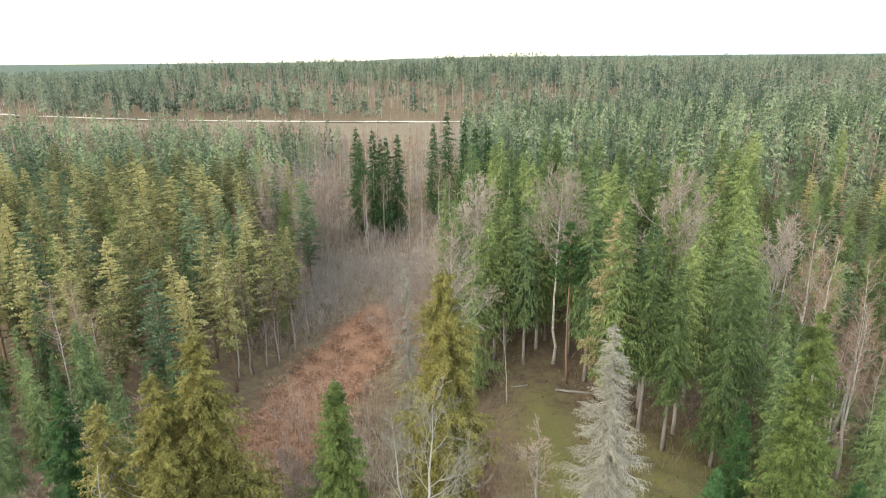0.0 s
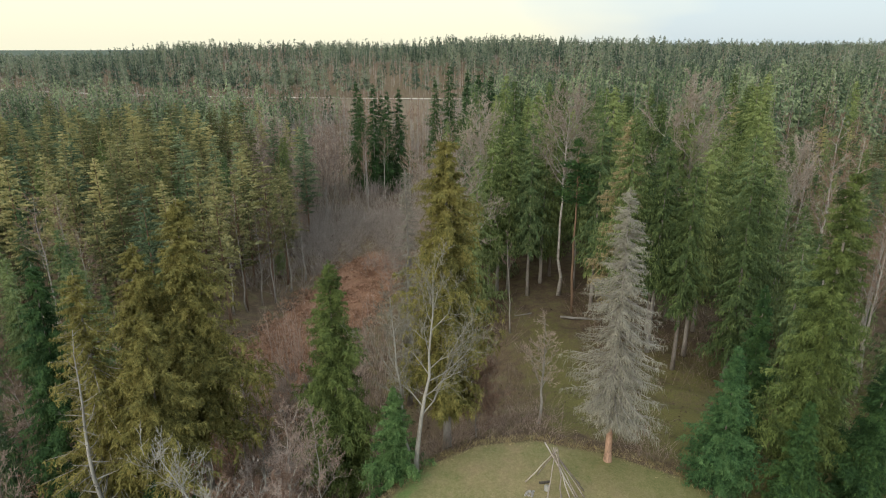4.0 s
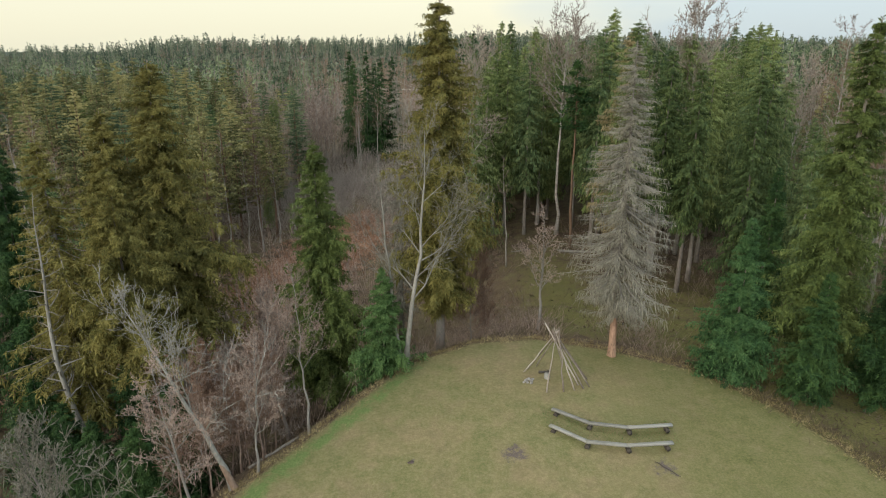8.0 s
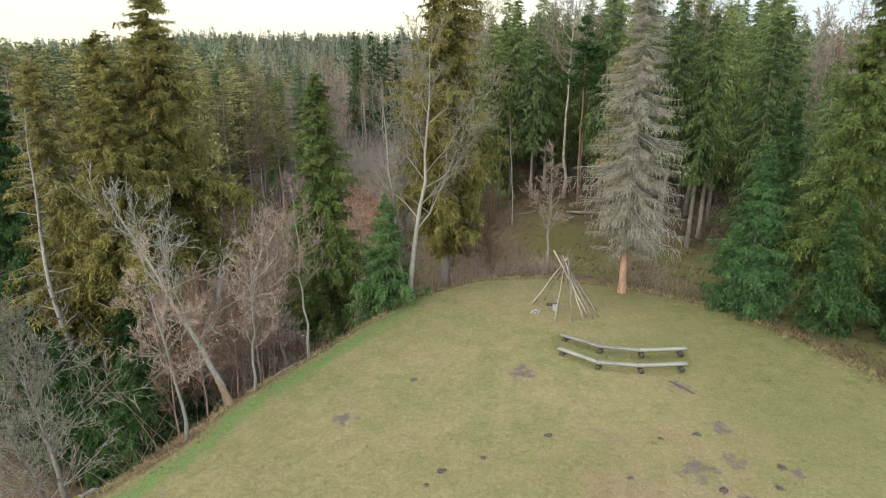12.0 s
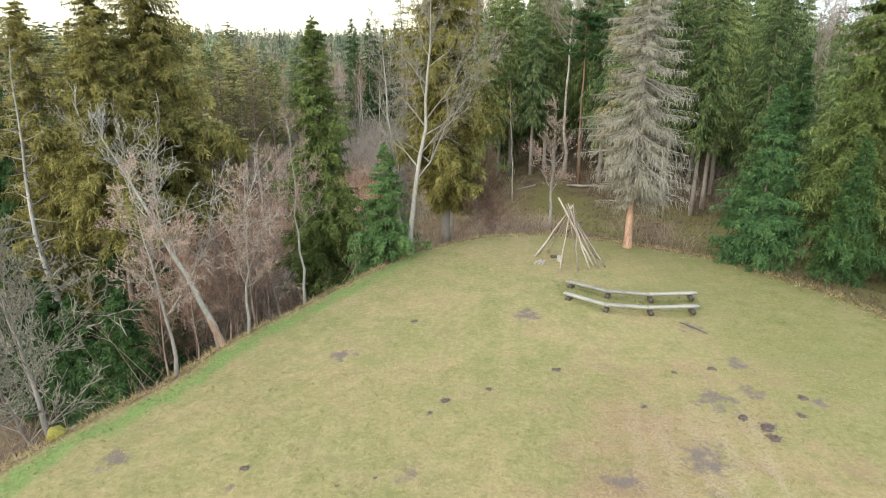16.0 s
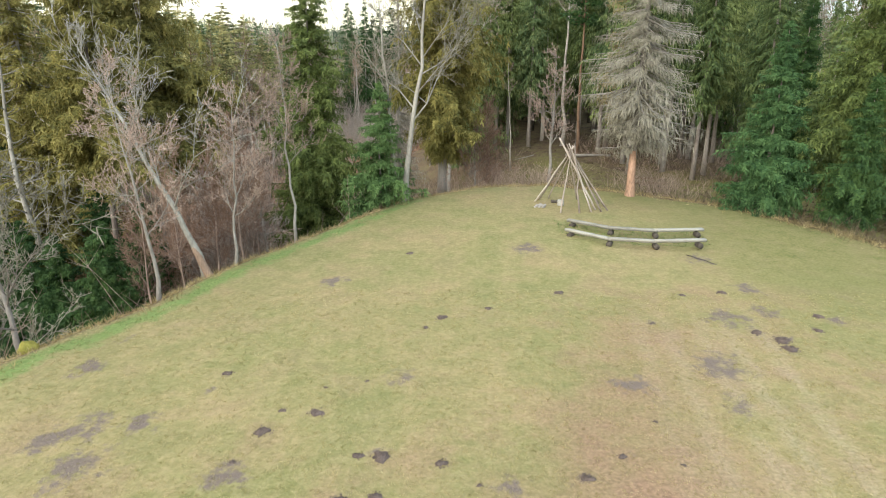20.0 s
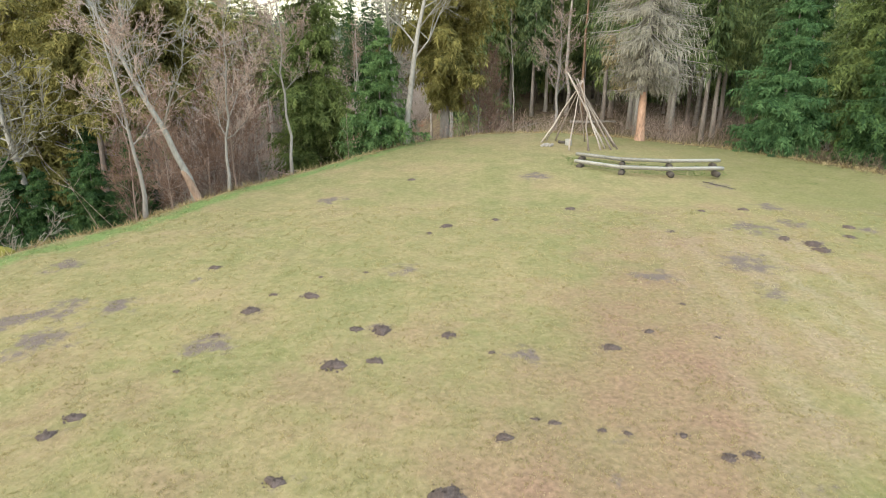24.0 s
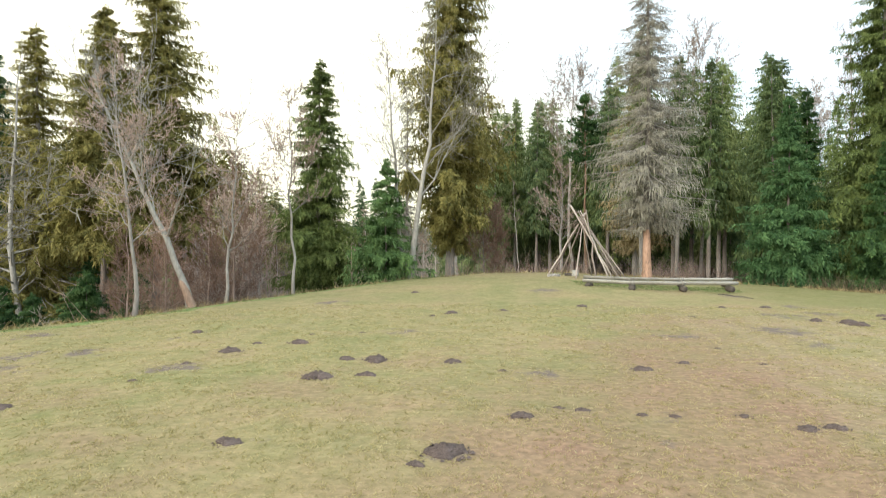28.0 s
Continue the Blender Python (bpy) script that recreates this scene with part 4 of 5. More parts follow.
tree("bare_birch", bare_meshes(40, 9.0, M_BRUSH, M_REDTWIG, base=0.08, spread=0.30, limbs=40, levels=3, trunk_r=0.06, twigs=6, up=1.4), 5.2, 57.0, H(5.2, 57.0), "bushy bare sapling with reddish-brown twigs", 0)
tree("bare_tree", bare_meshes(41, 9.0, M_GREYBARK, M_BRUSH, base=0.2, spread=0.42, limbs=20, levels=3, trunk_r=0.12, twigs=5), -14.0, 50.0, H(-14.0, 50.0), "bare brown tree on the valley slope", 0)
tree("birch", bare_meshes(42, 27.5, M_BIRCH, M_CROWN, base=0.55, spread=0.36, limbs=24, levels=3, trunk_r=0.24, twigs=5, fine=1.7, lean=(-0.02, 0), up=0.9), 16.9, 88.0, H(16.9, 88.0), "tall white birch with bare spreading crown", 0)
tree("pine", pine_meshes(43, 23.0, 14.5, 2.4, M_DARK, clumps=34, needles=46), 17.8, 82.5, H(17.8, 82.5), "tall pine with bare orange trunk", 0)
tree("withered_spruce", spruce_meshes(44, 26.5, 5.0, 3.0, M_PALETWIG, whorl=0.40, boughs=7, steps=12, fine=True, droop=0.4, power=0.6, bark=M_GREYBARK, sticks=True, ragged=0.3), 21.6, 76.0, H(21.6, 76.0), "thin withered spruce among green ones", 0)
tree("thin_birch", bare_meshes(45, 14.0, M_BIRCH, M_BRUSH, base=0.6, spread=0.14, limbs=10, levels=2, trunk_r=0.09, lean=(-0.03, 0)), 9.3, 79.0, H(9.3, 79.0), "thin white birch stem in front of the spruces", 0)

# ---- forest trees, several builds of each kind, set out and turned ----
rng = np.random.default_rng(5)
SPRUCE_FORMS = [spruce_meshes(100 + i, h, b, r, m, whorl=0.36, boughs=7, steps=8, droop=0.85, power=p)
                for i, (h, b, r, p, m) in enumerate([(25, 4, 3.4, 0.6, M_GREEN), (27, 5, 3.1, 0.55, M_GREEN), (23, 3, 3.5, 0.7, M_GREEN), (26, 6, 3.2, 0.55, M_DEEP), (22, 3, 3.4, 0.75, M_DEEP), (24, 4, 3.2, 0.6, M_GREEN)])]
HIGH_FORMS = [spruce_meshes(120 + i, h, b, r, m, whorl=0.36, boughs=7, steps=8, droop=0.85, power=p, bark=(M_BARK, M_GREYBARK)[i % 2])
              for i, (h, b, r, p, m) in enumerate([(26, 9, 3.3, 0.5, M_GREEN), (27, 10, 3.1, 0.5, M_GREEN), (25, 8, 3.4, 0.55, M_DEEP), (26.5, 9, 3.4, 0.5, M_GREEN)])]
PINE_FORMS = [spruce_meshes(140 + i, h, b, r, m, whorl=0.70, boughs=8, steps=9, droop=-0.15, power=p, bark=M_PINEBARK, ragged=0.30, hang=0.5, gaps=0.14, rise=0.55, jitter=0.7, blade=1.7, foot=0.35)
              for i, (h, b, r, p, m) in enumerate([(21, 5, 3.3, 0.50, M_PINE), (23, 7, 3.2, 0.44, M_PINE), (20, 4, 3.0, 0.54, M_PINE), (22, 7, 3.0, 0.42, M_PINE), (22, 6, 3.1, 0.48, M_BLUEPINE), (20, 5, 3.0, 0.46, M_BLUEPINE)])]
BIRCH_FORMS = [bare_meshes(160 + i, h, M_BIRCH, M_REDTWIG, base=b, spread=s, limbs=17, levels=3, twigs=3, up=1.3, trunk_r=0.15, lean=(l, 0), fine=0.85, crook=0.006)
               for i, (h, b, s, l) in enumerate([(18, 0.42, 0.24, 0.02), (20, 0.48, 0.22, -0.03), (16, 0.40, 0.26, 0.03)])]
GREY_FORMS = [bare_meshes(170 + i, h, M_BARK, M_BRUSH, base=b, spread=s, limbs=15, levels=2, twigs=4, up=1.0, trunk_r=0.13, lean=(l, 0), fine=1.6)
              for i, (h, b, s, l) in enumerate([(17, 0.3, 0.3, 0.05), (14, 0.3, 0.32, -0.06), (11, 0.2, 0.35, 0.04)])]
FIRST = {}


def plant(kind, form, x, y, scale, label, group, lift=0.0):
    """The first tree of a form is built; the next ones are copies that share its meshes."""
    z = H(x, y) + lift
    key = (kind, id(form))
    if key not in FIRST:
        FIRST[key] = tree(kind, form, x, y, z, label, float(rng.uniform(0, 360)), scale, group)
        return FIRST[key]
    c = copy_thing(FIRST[key], pose(x, y, z, 0, 0, float(rng.uniform(0, 360))))
    c.scale = (scale, scale, scale)
    return tagged(c, label, "tree", group)


TAKEN = [(1.4, 51.8), (-17.6, 47.5), (-21.8, 47.8), (-26, 45.8), (-7.6, 49), (27.6, 45.6), (25, 48.5), (16.9, 88), (17.8, 82.5), (21.6, 76), (-3.3, 70)]


def free(x, y, gap):
    if any((x - a) ** 2 + (y - b) ** 2 < gap * gap for a, b in TAKEN):
        return False
    TAKEN.append((x, y))
    return True


def scatter(n, inside, box, gap):
    got, tries = [], 0
    while len(got) < n and tries < n * 40:
        tries += 1
        x, y = float(rng.uniform(box[0], box[1])), float(rng.uniform(box[2], box[3]))
        if inside(x, y) and free(x, y, gap):
            got.append((x, y))
    return got


# spruces placed one by one along the wood's edge
EDGE_NEAR = ((26.1, 66.9, 20.6, 0), (30.5, 64.0, 20.0, 5), (20.5, 69.5, 24.6, 1), (22.3, 86.6, 26.6, 5), (34, 72, 22.5, 2), (38, 78, 23.5, 1), (45.4, 95.8, 23.4, 0), (34.8, 90.0, 21, 5), (13.2, 94.4, 21.2, 3), (8.5, 92, 20.5, 1), (11, 100, 20, 3), (5.0, 84.0, 18.5, 4), (29.5, 80, 23.5, 0), (26, 76, 22, 2), (40, 68, 13, 4))
EDGE_DEEP = ((24.0, 93, 24, 3), (35.5, 62.0, 15.5, 4), (7.0, 88, 20, 0), (10.0, 90.5, 22, 1), (12.6, 88.5, 21, 2), (15.0, 93, 22.5, 0), (19.5, 91, 23, 1), (20.5, 83, 23, 2), (24.5, 71, 22, 1), (28.6, 70.5, 21.5, 0), (33, 67, 20.5, 1), (37, 71.5, 19, 2), (3.0, 92, 17.5, 4), (41.5, 74, 15, 4), (23.4, 80.5, 24, 1))
for x, y, top, form in EDGE_NEAR + EDGE_DEEP:
    TAKEN.append((x, y))
    f = HIGH_FORMS[form % 4] if form < 3 else SPRUCE_FORMS[form]
    hh = {0: 26, 1: 27, 2: 25}[form] if form < 3 else {3: 26, 4: 22, 5: 24}[form]
    plant("spruce", f, x, y, (top - H(x, y)) / hh, "tall green spruce at the edge of the wood", "spruces at the wood's edge")


def right_wood(x, y):
    return x > 4 + max(0, 86 - y) * 0.95 - max(0, y - 96) * 0.16 and y > 62 and not (abs(x - 14) < 9 and y < 90) and not (x > 42 and y < 84) and x < 0.72 * y + 18


def left_wood(x, y):
    return x < -27 - max(0, 108 - y) * 0.25 - max(0, y - 120) * 0.12 and x > -0.78 * y - 8 and y > 80 - 0.2 * max(0, -52 - x)


for x, y in scatter(140, lambda x, y: right_wood(x, y) and y < 135, (-4, 105, 62, 135), 3.6):
    i = int(rng.integers(0, 10))
    f = SPRUCE_FORMS[i] if i < 6 else HIGH_FORMS[i - 6]
    plant("spruce", f, x, y, float(rng.uniform(0.84, 1.08)) * (0.66 if x > 0.50 * y else 1.0), "green spruce in the dense wood", "spruces of the wood")
for x, y in scatter(70, lambda x, y: x > 52 and x < 0.75 * y + 14, (45, 120, 75, 160), 4.0):
    plant("pine", PINE_FORMS[int(rng.integers(3, 6))], x, y, float(rng.uniform(0.8, 1.05)) * (0.72 if x > 0.50 * y else 1.0), "blue-green pine in the dense wood", "pines of the right-hand wood")
for x, y in scatter(7, lambda x, y: x > 40 and x < 0.74 * y + 10, (40, 62, 56, 92), 3.5):
    plant("bare_birch", BIRCH_FORMS[int(rng.integers(0, 3))], x, y, float(rng.uniform(0.75, 1.05)), "bare birch with white stem and reddish twigs", "bare birches in the gap")
for x, y in scatter(10, lambda x, y: True, (36, 60, 40, 62), 3.5):
    plant("bare_tree", GREY_FORMS[int(rng.integers(0, 3))], x, y, float(rng.uniform(0.6, 0.95)), "bare grey tree in the shaded hollow", "bare trees of the hollow")
for x, y in ((33.0, 49.5), (36.5, 47.5), (40.5, 51.0), (45, 47), (50, 56), (56, 50), (38, 42), (46, 61), (52, 65), (43, 57), (49, 71), (57, 74), (54, 59), (61, 66), (60, 82), (47.5, 53)):
    plant("spruce", SPRUCE_FORMS[int(rng.integers(3, 5))], x, y, float(rng.uniform(0.42, 0.58)), "dark spruce in the shaded hollow", "spruces of the hollow")
PALE_FORM = bare_meshes(180, 20, M_BIRCH, M_CROWN, base=0.5, spread=0.32, limbs=20, levels=3, twigs=4, up=1.2, trunk_r=0.15, fine=1.6, crook=0.005)
for x, y, top in ((30.5, 80.0, 27.5), (6.0, 97.0, 23.5), (1.9, 74.0, 21.0), (43.1, 80.0, 21.0)):
    plant("bare_birch", PALE_FORM, x, y, (top - H(x, y)) / 20, "tall bare birch with dense pale crown", "pale-crowned birches")
for x, y, top in ((41.0, 70.0, 22.0), (42.0, 66.0, 20.5), (43.2, 62.0, 19.0), (44.8, 64.5, 19.0), (46.5, 68.0, 20.0)):
    plant("bare_birch", BIRCH_FORMS[int(rng.integers(0, 3))], x, y, (top - H(x, y)) / 18, "bare birch with white stem and reddish twigs", "bare birches in the gap")
for x, y in ((34.8, 94.1), (51.2, 92.5), (48.1, 78.4), (6.2, 118), (-0.6, 101.8), (2.5, 98)):
    plant("bare_birch", BIRCH_FORMS[int(rng.integers(0, 3))], x, y, 1.15, "tall bare birch with pale crown", "birches among the spruces")
for x, y in ((-48.5, 77.6), (-44.1, 77.4), (-47, 79), (-28.6, 104), (-27.5, 101), (-29.5, 100), (-26.2, 106), (-25, 112), (-31, 97), (-32.5, 95)):
    plant("bare_birch", BIRCH_FORMS[int(rng.integers(0, 3))], x, y, 0.98, "slim bare birch at the pine wood's edge", "birches at the pine wood's edge")
for x, y in ((-37.4, 99.3), (-37, 118), (-52.2, 103.7), (-54.2, 89.7), (-56, 84.2), (-40, 93), (-44, 88), (-33, 108), (-36.5, 104)):
    TAKEN.append((x, y))
    plant("pine", PINE_FORMS[int(rng.integers(0, 4))], x, y, 0.98, "bushy grey-green pine at the wood's edge", "pines of the left-hand wood")
for x, y in scatter(120, lambda x, y: left_wood(x, y) and y < 165, (-125, -23, 66, 165), 5.6):
    plant("pine", PINE_FORMS[int(rng.integers(0, 5))], x, y, float(rng.uniform(0.85, 1.08)), "grey-green pine in the dense wood", "pines of the left-hand wood")
for x, y in scatter(36, lambda x, y: left_wood(x, y) and y < 165, (-125, -25, 66, 165), 4.2):
    plant("spruce", SPRUCE_FORMS[int(rng.integers(0, 6))], x, y, float(rng.uniform(0.55, 0.85)), "green spruce among the pines", "spruces of the left-hand wood")
for x, y in scatter(16, lambda x, y: True, (-52, -27, 32, 66), 3.6):
    plant("bare_tree", GREY_FORMS[int(rng.integers(0, 3))], x, y, float(rng.uniform(0.6, 1.0)), "bare grey tree on the dark slope", "bare trees of the slope")
for x, y in scatter(13, lambda x, y: lawn_distance(np.array([x]), np.array([y]))[0] > 4.5, (-34, -8, 42, 72), 2.4):
    plant("bare_tree", GREY_FORMS[int(rng.integers(0, 3))], x, y, float(rng.uniform(0.75, 1.1)), "bare brown-grey tree on the valley slope", "bare trees of the valley slope")
for x, y in scatter(14, lambda x, y: True, (-62, -40, 36, 70), 4.2):
    plant("spruce", SPRUCE_FORMS[int(rng.integers(3, 5))], x, y, float(rng.uniform(0.5, 0.75)), "dark spruce on the valley slope", "spruces of the slope")
SAPLING_FORMS = [bare_meshes(200 + i, h, M_BRUSH, M_REDTWIG, base=b, spread=0.30, limbs=20, levels=3, twigs=3, up=1.3, trunk_r=0.06, fine=0.95, crook=0.006) for i, (h, b) in enumerate(((9.0, 0.22), (7.5, 0.15), (10.0, 0.35)))]
for i, (x, y) in enumerate(((-12.5, 36.5), (-11.2, 38.2), (-13.6, 39.0), (-10.4, 40.6), (-14.8, 41.5), (-12.2, 42.2), (-16.0, 38.8), (-9.4, 37.2), (-15.2, 44.6), (-17.4, 42.0), (-13.2, 34.2), (-18.6, 45.0), (-11.0, 46.2))):
    plant("bare_sapling", SAPLING_FORMS[i % 3], x, y, 0.80 + 0.06 * (i * 5 % 6), "slim bare sapling with reddish-brown twigs on the slope", "bare saplings below the lawn")
SHRUB_FORMS = [bare_meshes(190 + i, h, M_BRUSH, M_THICKET, base=0.12, spread=0.32, limbs=22, levels=3, twigs=4, up=1.5, trunk_r=0.07, fine=1.25) for i, h in enumerate((10.0, 8.0))]
for i, (x, y) in enumerate(((-15.2, 55), (-18.0, 58), (-13.0, 60), (-20.5, 62), (-16.5, 64), (-11.5, 54), (-12.5, 47), (-10.8, 44), (-13.8, 43), (-9.5, 57), (-22.5, 57), (-18.5, 68))):
    plant("bare_shrub", SHRUB_FORMS[i % 2], x, y, 0.75 + 0.07 * (i * 5 % 6), "bushy bare pinkish-brown shrub on the valley slope", "bare shrubs of the valley")
for x, y in scatter(20, lambda x, y: True, (-60, -30, 50, 78), 3.4):
    plant("spruce", SPRUCE_FORMS[int(rng.integers(3, 5))], x, y, float(rng.uniform(0.48, 0.66)), "dark spruce on the valley slope", "spruces of the slope")
for x, y in scatter(18, lambda x, y: True, (38, 74, 46, 80), 3.4):
    plant("spruce", SPRUCE_FORMS[int(rng.integers(3, 5))], x, y, float(rng.uniform(0.52, 0.72)), "dark spruce in the shaded hollow", "spruces of the hollow")
for x, y in scatter(12, lambda x, y: True, (-46, -27, 40, 57), 3.2):
    plant("spruce", SPRUCE_FORMS[int(rng.integers(3, 5))], x, y, float(rng.uniform(0.38, 0.52)), "dark spruce on the valley slope", "spruces of the slope")
VALLEY_FORM = spruce_meshes(115, 22, 2, 3.3, M_DARK, whorl=0.42, boughs=7, steps=8, droop=0.7, power=0.7)
for x, y in ((-20, 182), (-16, 180), (-23.5, 184), (-13, 183), (-18, 187), (-25, 188), (-3, 190), (1, 186), (6, 178), (11, 160), (8, 150)):
    plant("spruce", VALLEY_FORM, x, y, float(rng.uniform(1.2, 1.42)), "tall dark spruce closing the valley", "spruces closing the valley")
for x, y in scatter(46, lambda x, y: True, (-50, -27, 138, 185), 2.6):
    plant("bare_tree", GREY_FORMS[int(rng.integers(0, 2))], x, y, float(rng.uniform(0.9, 1.35)), "tall bare grey tree at the valley's end", "bare trees closing the valley")
for x, y in scatter(8, lambda x, y: True, (-22, 2, 160, 176), 2.6):
    plant("bare_birch", BIRCH_FORMS[int(rng.integers(0, 3))], x, y, float(rng.uniform(0.9, 1.1)), "white-stemmed birch before dark spruces", "birches closing the valley")


# the wood's further rows
for x, y in scatter(40, lambda x, y: x > 6 and x < 0.78 * y + 25, (6, 150, 133, 165), 6.0):
    i = int(rng.integers(0, 10))
    plant("spruce", SPRUCE_FORMS[i] if i < 6 else HIGH_FORMS[i - 6], x, y, float(rng.uniform(0.78, 1.04)), "blue-green spruce deep in the wood", "spruces deep in the wood")
for x, y in scatter(60, lambda x, y: x > 10 and x < 0.78 * y + 25, (10, 150, 134, 165), 5.6):
    plant("pine", PINE_FORMS[int(rng.integers(3, 6))], x, y, float(rng.uniform(0.8, 1.05)), "blue-green pine deep in the wood", "pines deep in the wood")
for x, y in scatter(50, lambda x, y: x > -0.8 * y - 20, (-150, -48, 165, 200), 5.6):
    plant("pine", PINE_FORMS[int(rng.integers(0, 6))], x, y, float(rng.uniform(0.75, 1.0)), "grey-green pine beyond the valley", "pines beyond the valley")

# ---- far woods: layered conifers and bare crowns, joined ----
def far_firs(name, label, spots, sprays, mat, tall, seed, wide=0.15, blunt=1.0):
    """Conifers of drooping sprays round a stem."""
    r = np.random.default_rng(seed)
    s = np.asarray(spots)
    n = len(s)
    hh = tall * r.uniform(0.7, 1.15, n) * (1 + 0.10 * np.sin(s[:, 0] / 37 + 2 * np.sin(s[:, 1] / 50)))
    ww = hh * wide * r.uniform(0.75, 1.25, n)
    low = r.uniform(0.12, 0.40, n)[:, None]
    shape = r.uniform(0.5, 0.95, n)[:, None]
    z = height(s[:, 0], s[:, 1])
    u = low + (1.0 - low) * r.random((n, sprays)) ** 1.15
    az = r.uniform(0, 6.28, u.shape)
    rad = ww[:, None] * ((1.0 - u) / (1.0 - low)) ** shape * r.uniform(0.35, 1.0, u.shape)
    out = np.stack([np.cos(az), np.sin(az), 0 * az], -1)
    P = np.stack([s[:, :1] + 0 * u, s[:, 1:] + 0 * u, z[:, None] + hh[:, None] * u], -1) + out * rad[..., None] * 0.7
    D = out + r.normal(0, 0.3, out.shape)
    D[..., 2] -= r.uniform(0.2, 1.4, u.shape)
    ln = hh[:, None] * 0.085 * blunt * (1.2 - 0.8 * u) * r.uniform(0.7, 1.3, u.shape)
    v, f = fans(P.reshape(-1, 3), D.reshape(-1, 3), ln.ravel(), ln.ravel() * 0.20, r, 2)
    stands = 0.07 * np.sin(s[:, 0] / 31 + 2.3 * np.sin(s[:, 1] / 44)) + 0.05 * np.sin(s[:, 1] / 19 + s[:, 0] / 57)
    tones = np.repeat(r.normal(0, 0.13, n) + stands, sprays * 6)
    tv, tf = tubes(np.column_stack([s, z - 1]), np.column_stack([s, z + hh]), hh * 0.010, hh * 0.002, 3)
    idx = np.concatenate([np.zeros(len(f)), np.ones(len(tf))])
    me = mesh_of(name, np.concatenate([v, tv]), [f, tf + len(v)], [mat, M_BARK], index=idx)
    me.attributes.new("tone", "FLOAT", "POINT").data.foreach_set("value", np.concatenate([tones, np.zeros(len(tv))]).astype(np.float32))
    return tagged(new(name, me), label, "forest", kind="stuff")


def far_birches(name, label, spots, twigs, tall, seed, mat=M_REDTWIG):
    """Bare crowns: a pale stem and many slim rising twigs."""
    r = np.random.default_rng(seed)
    s = np.asarray(spots)
    n = len(s)
    hh = tall * r.uniform(0.6, 1.12, n)
    z = height(s[:, 0], s[:, 1])
    u = r.uniform(0.3, 0.95, (n, twigs))
    az = r.uniform(0, 6.28, (n, twigs))
    a = np.stack([np.repeat(s[:, :1], twigs, 1), np.repeat(s[:, 1:], twigs, 1), z[:, None] + hh[:, None] * u * 0.9], -1)
    ln = hh[:, None] * 0.26 * (1.15 - u) * r.uniform(0.5, 1.2, u.shape)
    d = np.stack([np.cos(az), np.sin(az), r.uniform(0.5, 2.0, u.shape)], -1)
    d = unit(d)
    b = a + d * ln[..., None]
    fork = a + (b - a) * 0.5
    tip = fork + unit(d + r.normal(0, 0.6, d.shape)) * ln[..., None] * 0.6
    w = np.repeat(hh[:, None] * 0.0028, twigs, 1)
    v1, f1 = ribbons(a.reshape(-1, 3), b.reshape(-1, 3), w.ravel(), r)
    v2, f2 = ribbons(fork.reshape(-1, 3), tip.reshape(-1, 3), w.ravel() * 0.8, r)
    tv, tf = tubes(np.column_stack([s, z - 1]), np.column_stack([s, z + hh]), hh * 0.008, hh * 0.0015, 3)
    idx = np.concatenate([np.zeros(len(f1) + len(f2)), np.ones(len(tf))])
    me = mesh_of(name, np.concatenate([v1, v2, tv]), np.concatenate([f1, f2 + len(v1), tf + len(v1) + len(v2)]), [mat, M_BIRCH], index=idx)
    return tagged(new(name, me), label, "forest", kind="stuff")


def spots_in(n, test, box, seed, stand=0):
    """Random spots; stand 1 keeps to conifer stands, -1 to birch stands."""
    r = np.random.default_rng(seed)
    p = np.column_stack([r.uniform(box[0], box[1], n * 7), r.uniform(box[2], box[3], n * 7)])
    if stand:
        v = np.sin(p[:, 0] / 61 + 2.1 * np.sin(p[:, 1] / 97)) + np.sin(p[:, 1] / 53 + 1.7 * np.sin(p[:, 0] / 120)) + r.normal(0, 0.55, len(p))
        p = p[v * stand > (-1.1 if stand > 0 else 0.55)]
    return p[test(p[:, 0], p[:, 1])][:n]


def in_view(x, y):
    return np.abs(x) < 0.80 * y + 40


def open_field(x, y):
    return ((y > 330) & (y < 520) & (x < 30)) | ((y > 750) & (y < 910) & (x < -395) & (x > -600))


far_firs("conifer_wood", "dense conifer wood behind the near trees", spots_in(1300, lambda x, y: in_view(x, y) & (x > 8) & ~open_field(x, y) & ((y > 152) | (x > 120)), (-6, 330, 130, 350), 1, 1), 105, M_BLUEPINE, 23, 61, 0.17)
far_firs("conifer_wood", "pine and spruce wood beyond the valley", spots_in(620, lambda x, y: in_view(x, y) & ~open_field(x, y) & ((y > 195) | (x < -125)), (-300, -50, 165, 330), 2, 1), 105, M_BLUEPINE, 20, 62, 0.18)
far_firs("conifer_wood", "low mixed wood along the field", spots_in(260, lambda x, y: x < -70, (-340, -70, 285, 345), 12), 90, M_BLUEPINE, 15.5, 72)
far_birches("birch_wood", "bare birches along the field", spots_in(760, lambda x, y: x < -60, (-340, -60, 235, 348), 13), 40, 18, 73)
far_birches("birch_wood", "bare birch wood beyond the pines", spots_in(420, lambda x, y: in_view(x, y) & (x < 5), (-300, 5, 195, 328), 3, -1), 46, 20, 63)
far_birches("birch_wood", "bare birches scattered through the conifers", spots_in(150, lambda x, y: in_view(x, y) & (x > 15), (15, 330, 140, 420), 4, -1), 46, 24, 64)
# these distant conifers get their haze from the needle colour
far_firs("distant_wood", "distant conifer wood reaching the skyline", spots_in(3900, lambda x, y: in_view(x, y) & ~open_field(x, y), (-800, 900, 340, 1000), 5, 1), 72, M_FAR_HAZED, 24, 65, 0.17, 1.5)
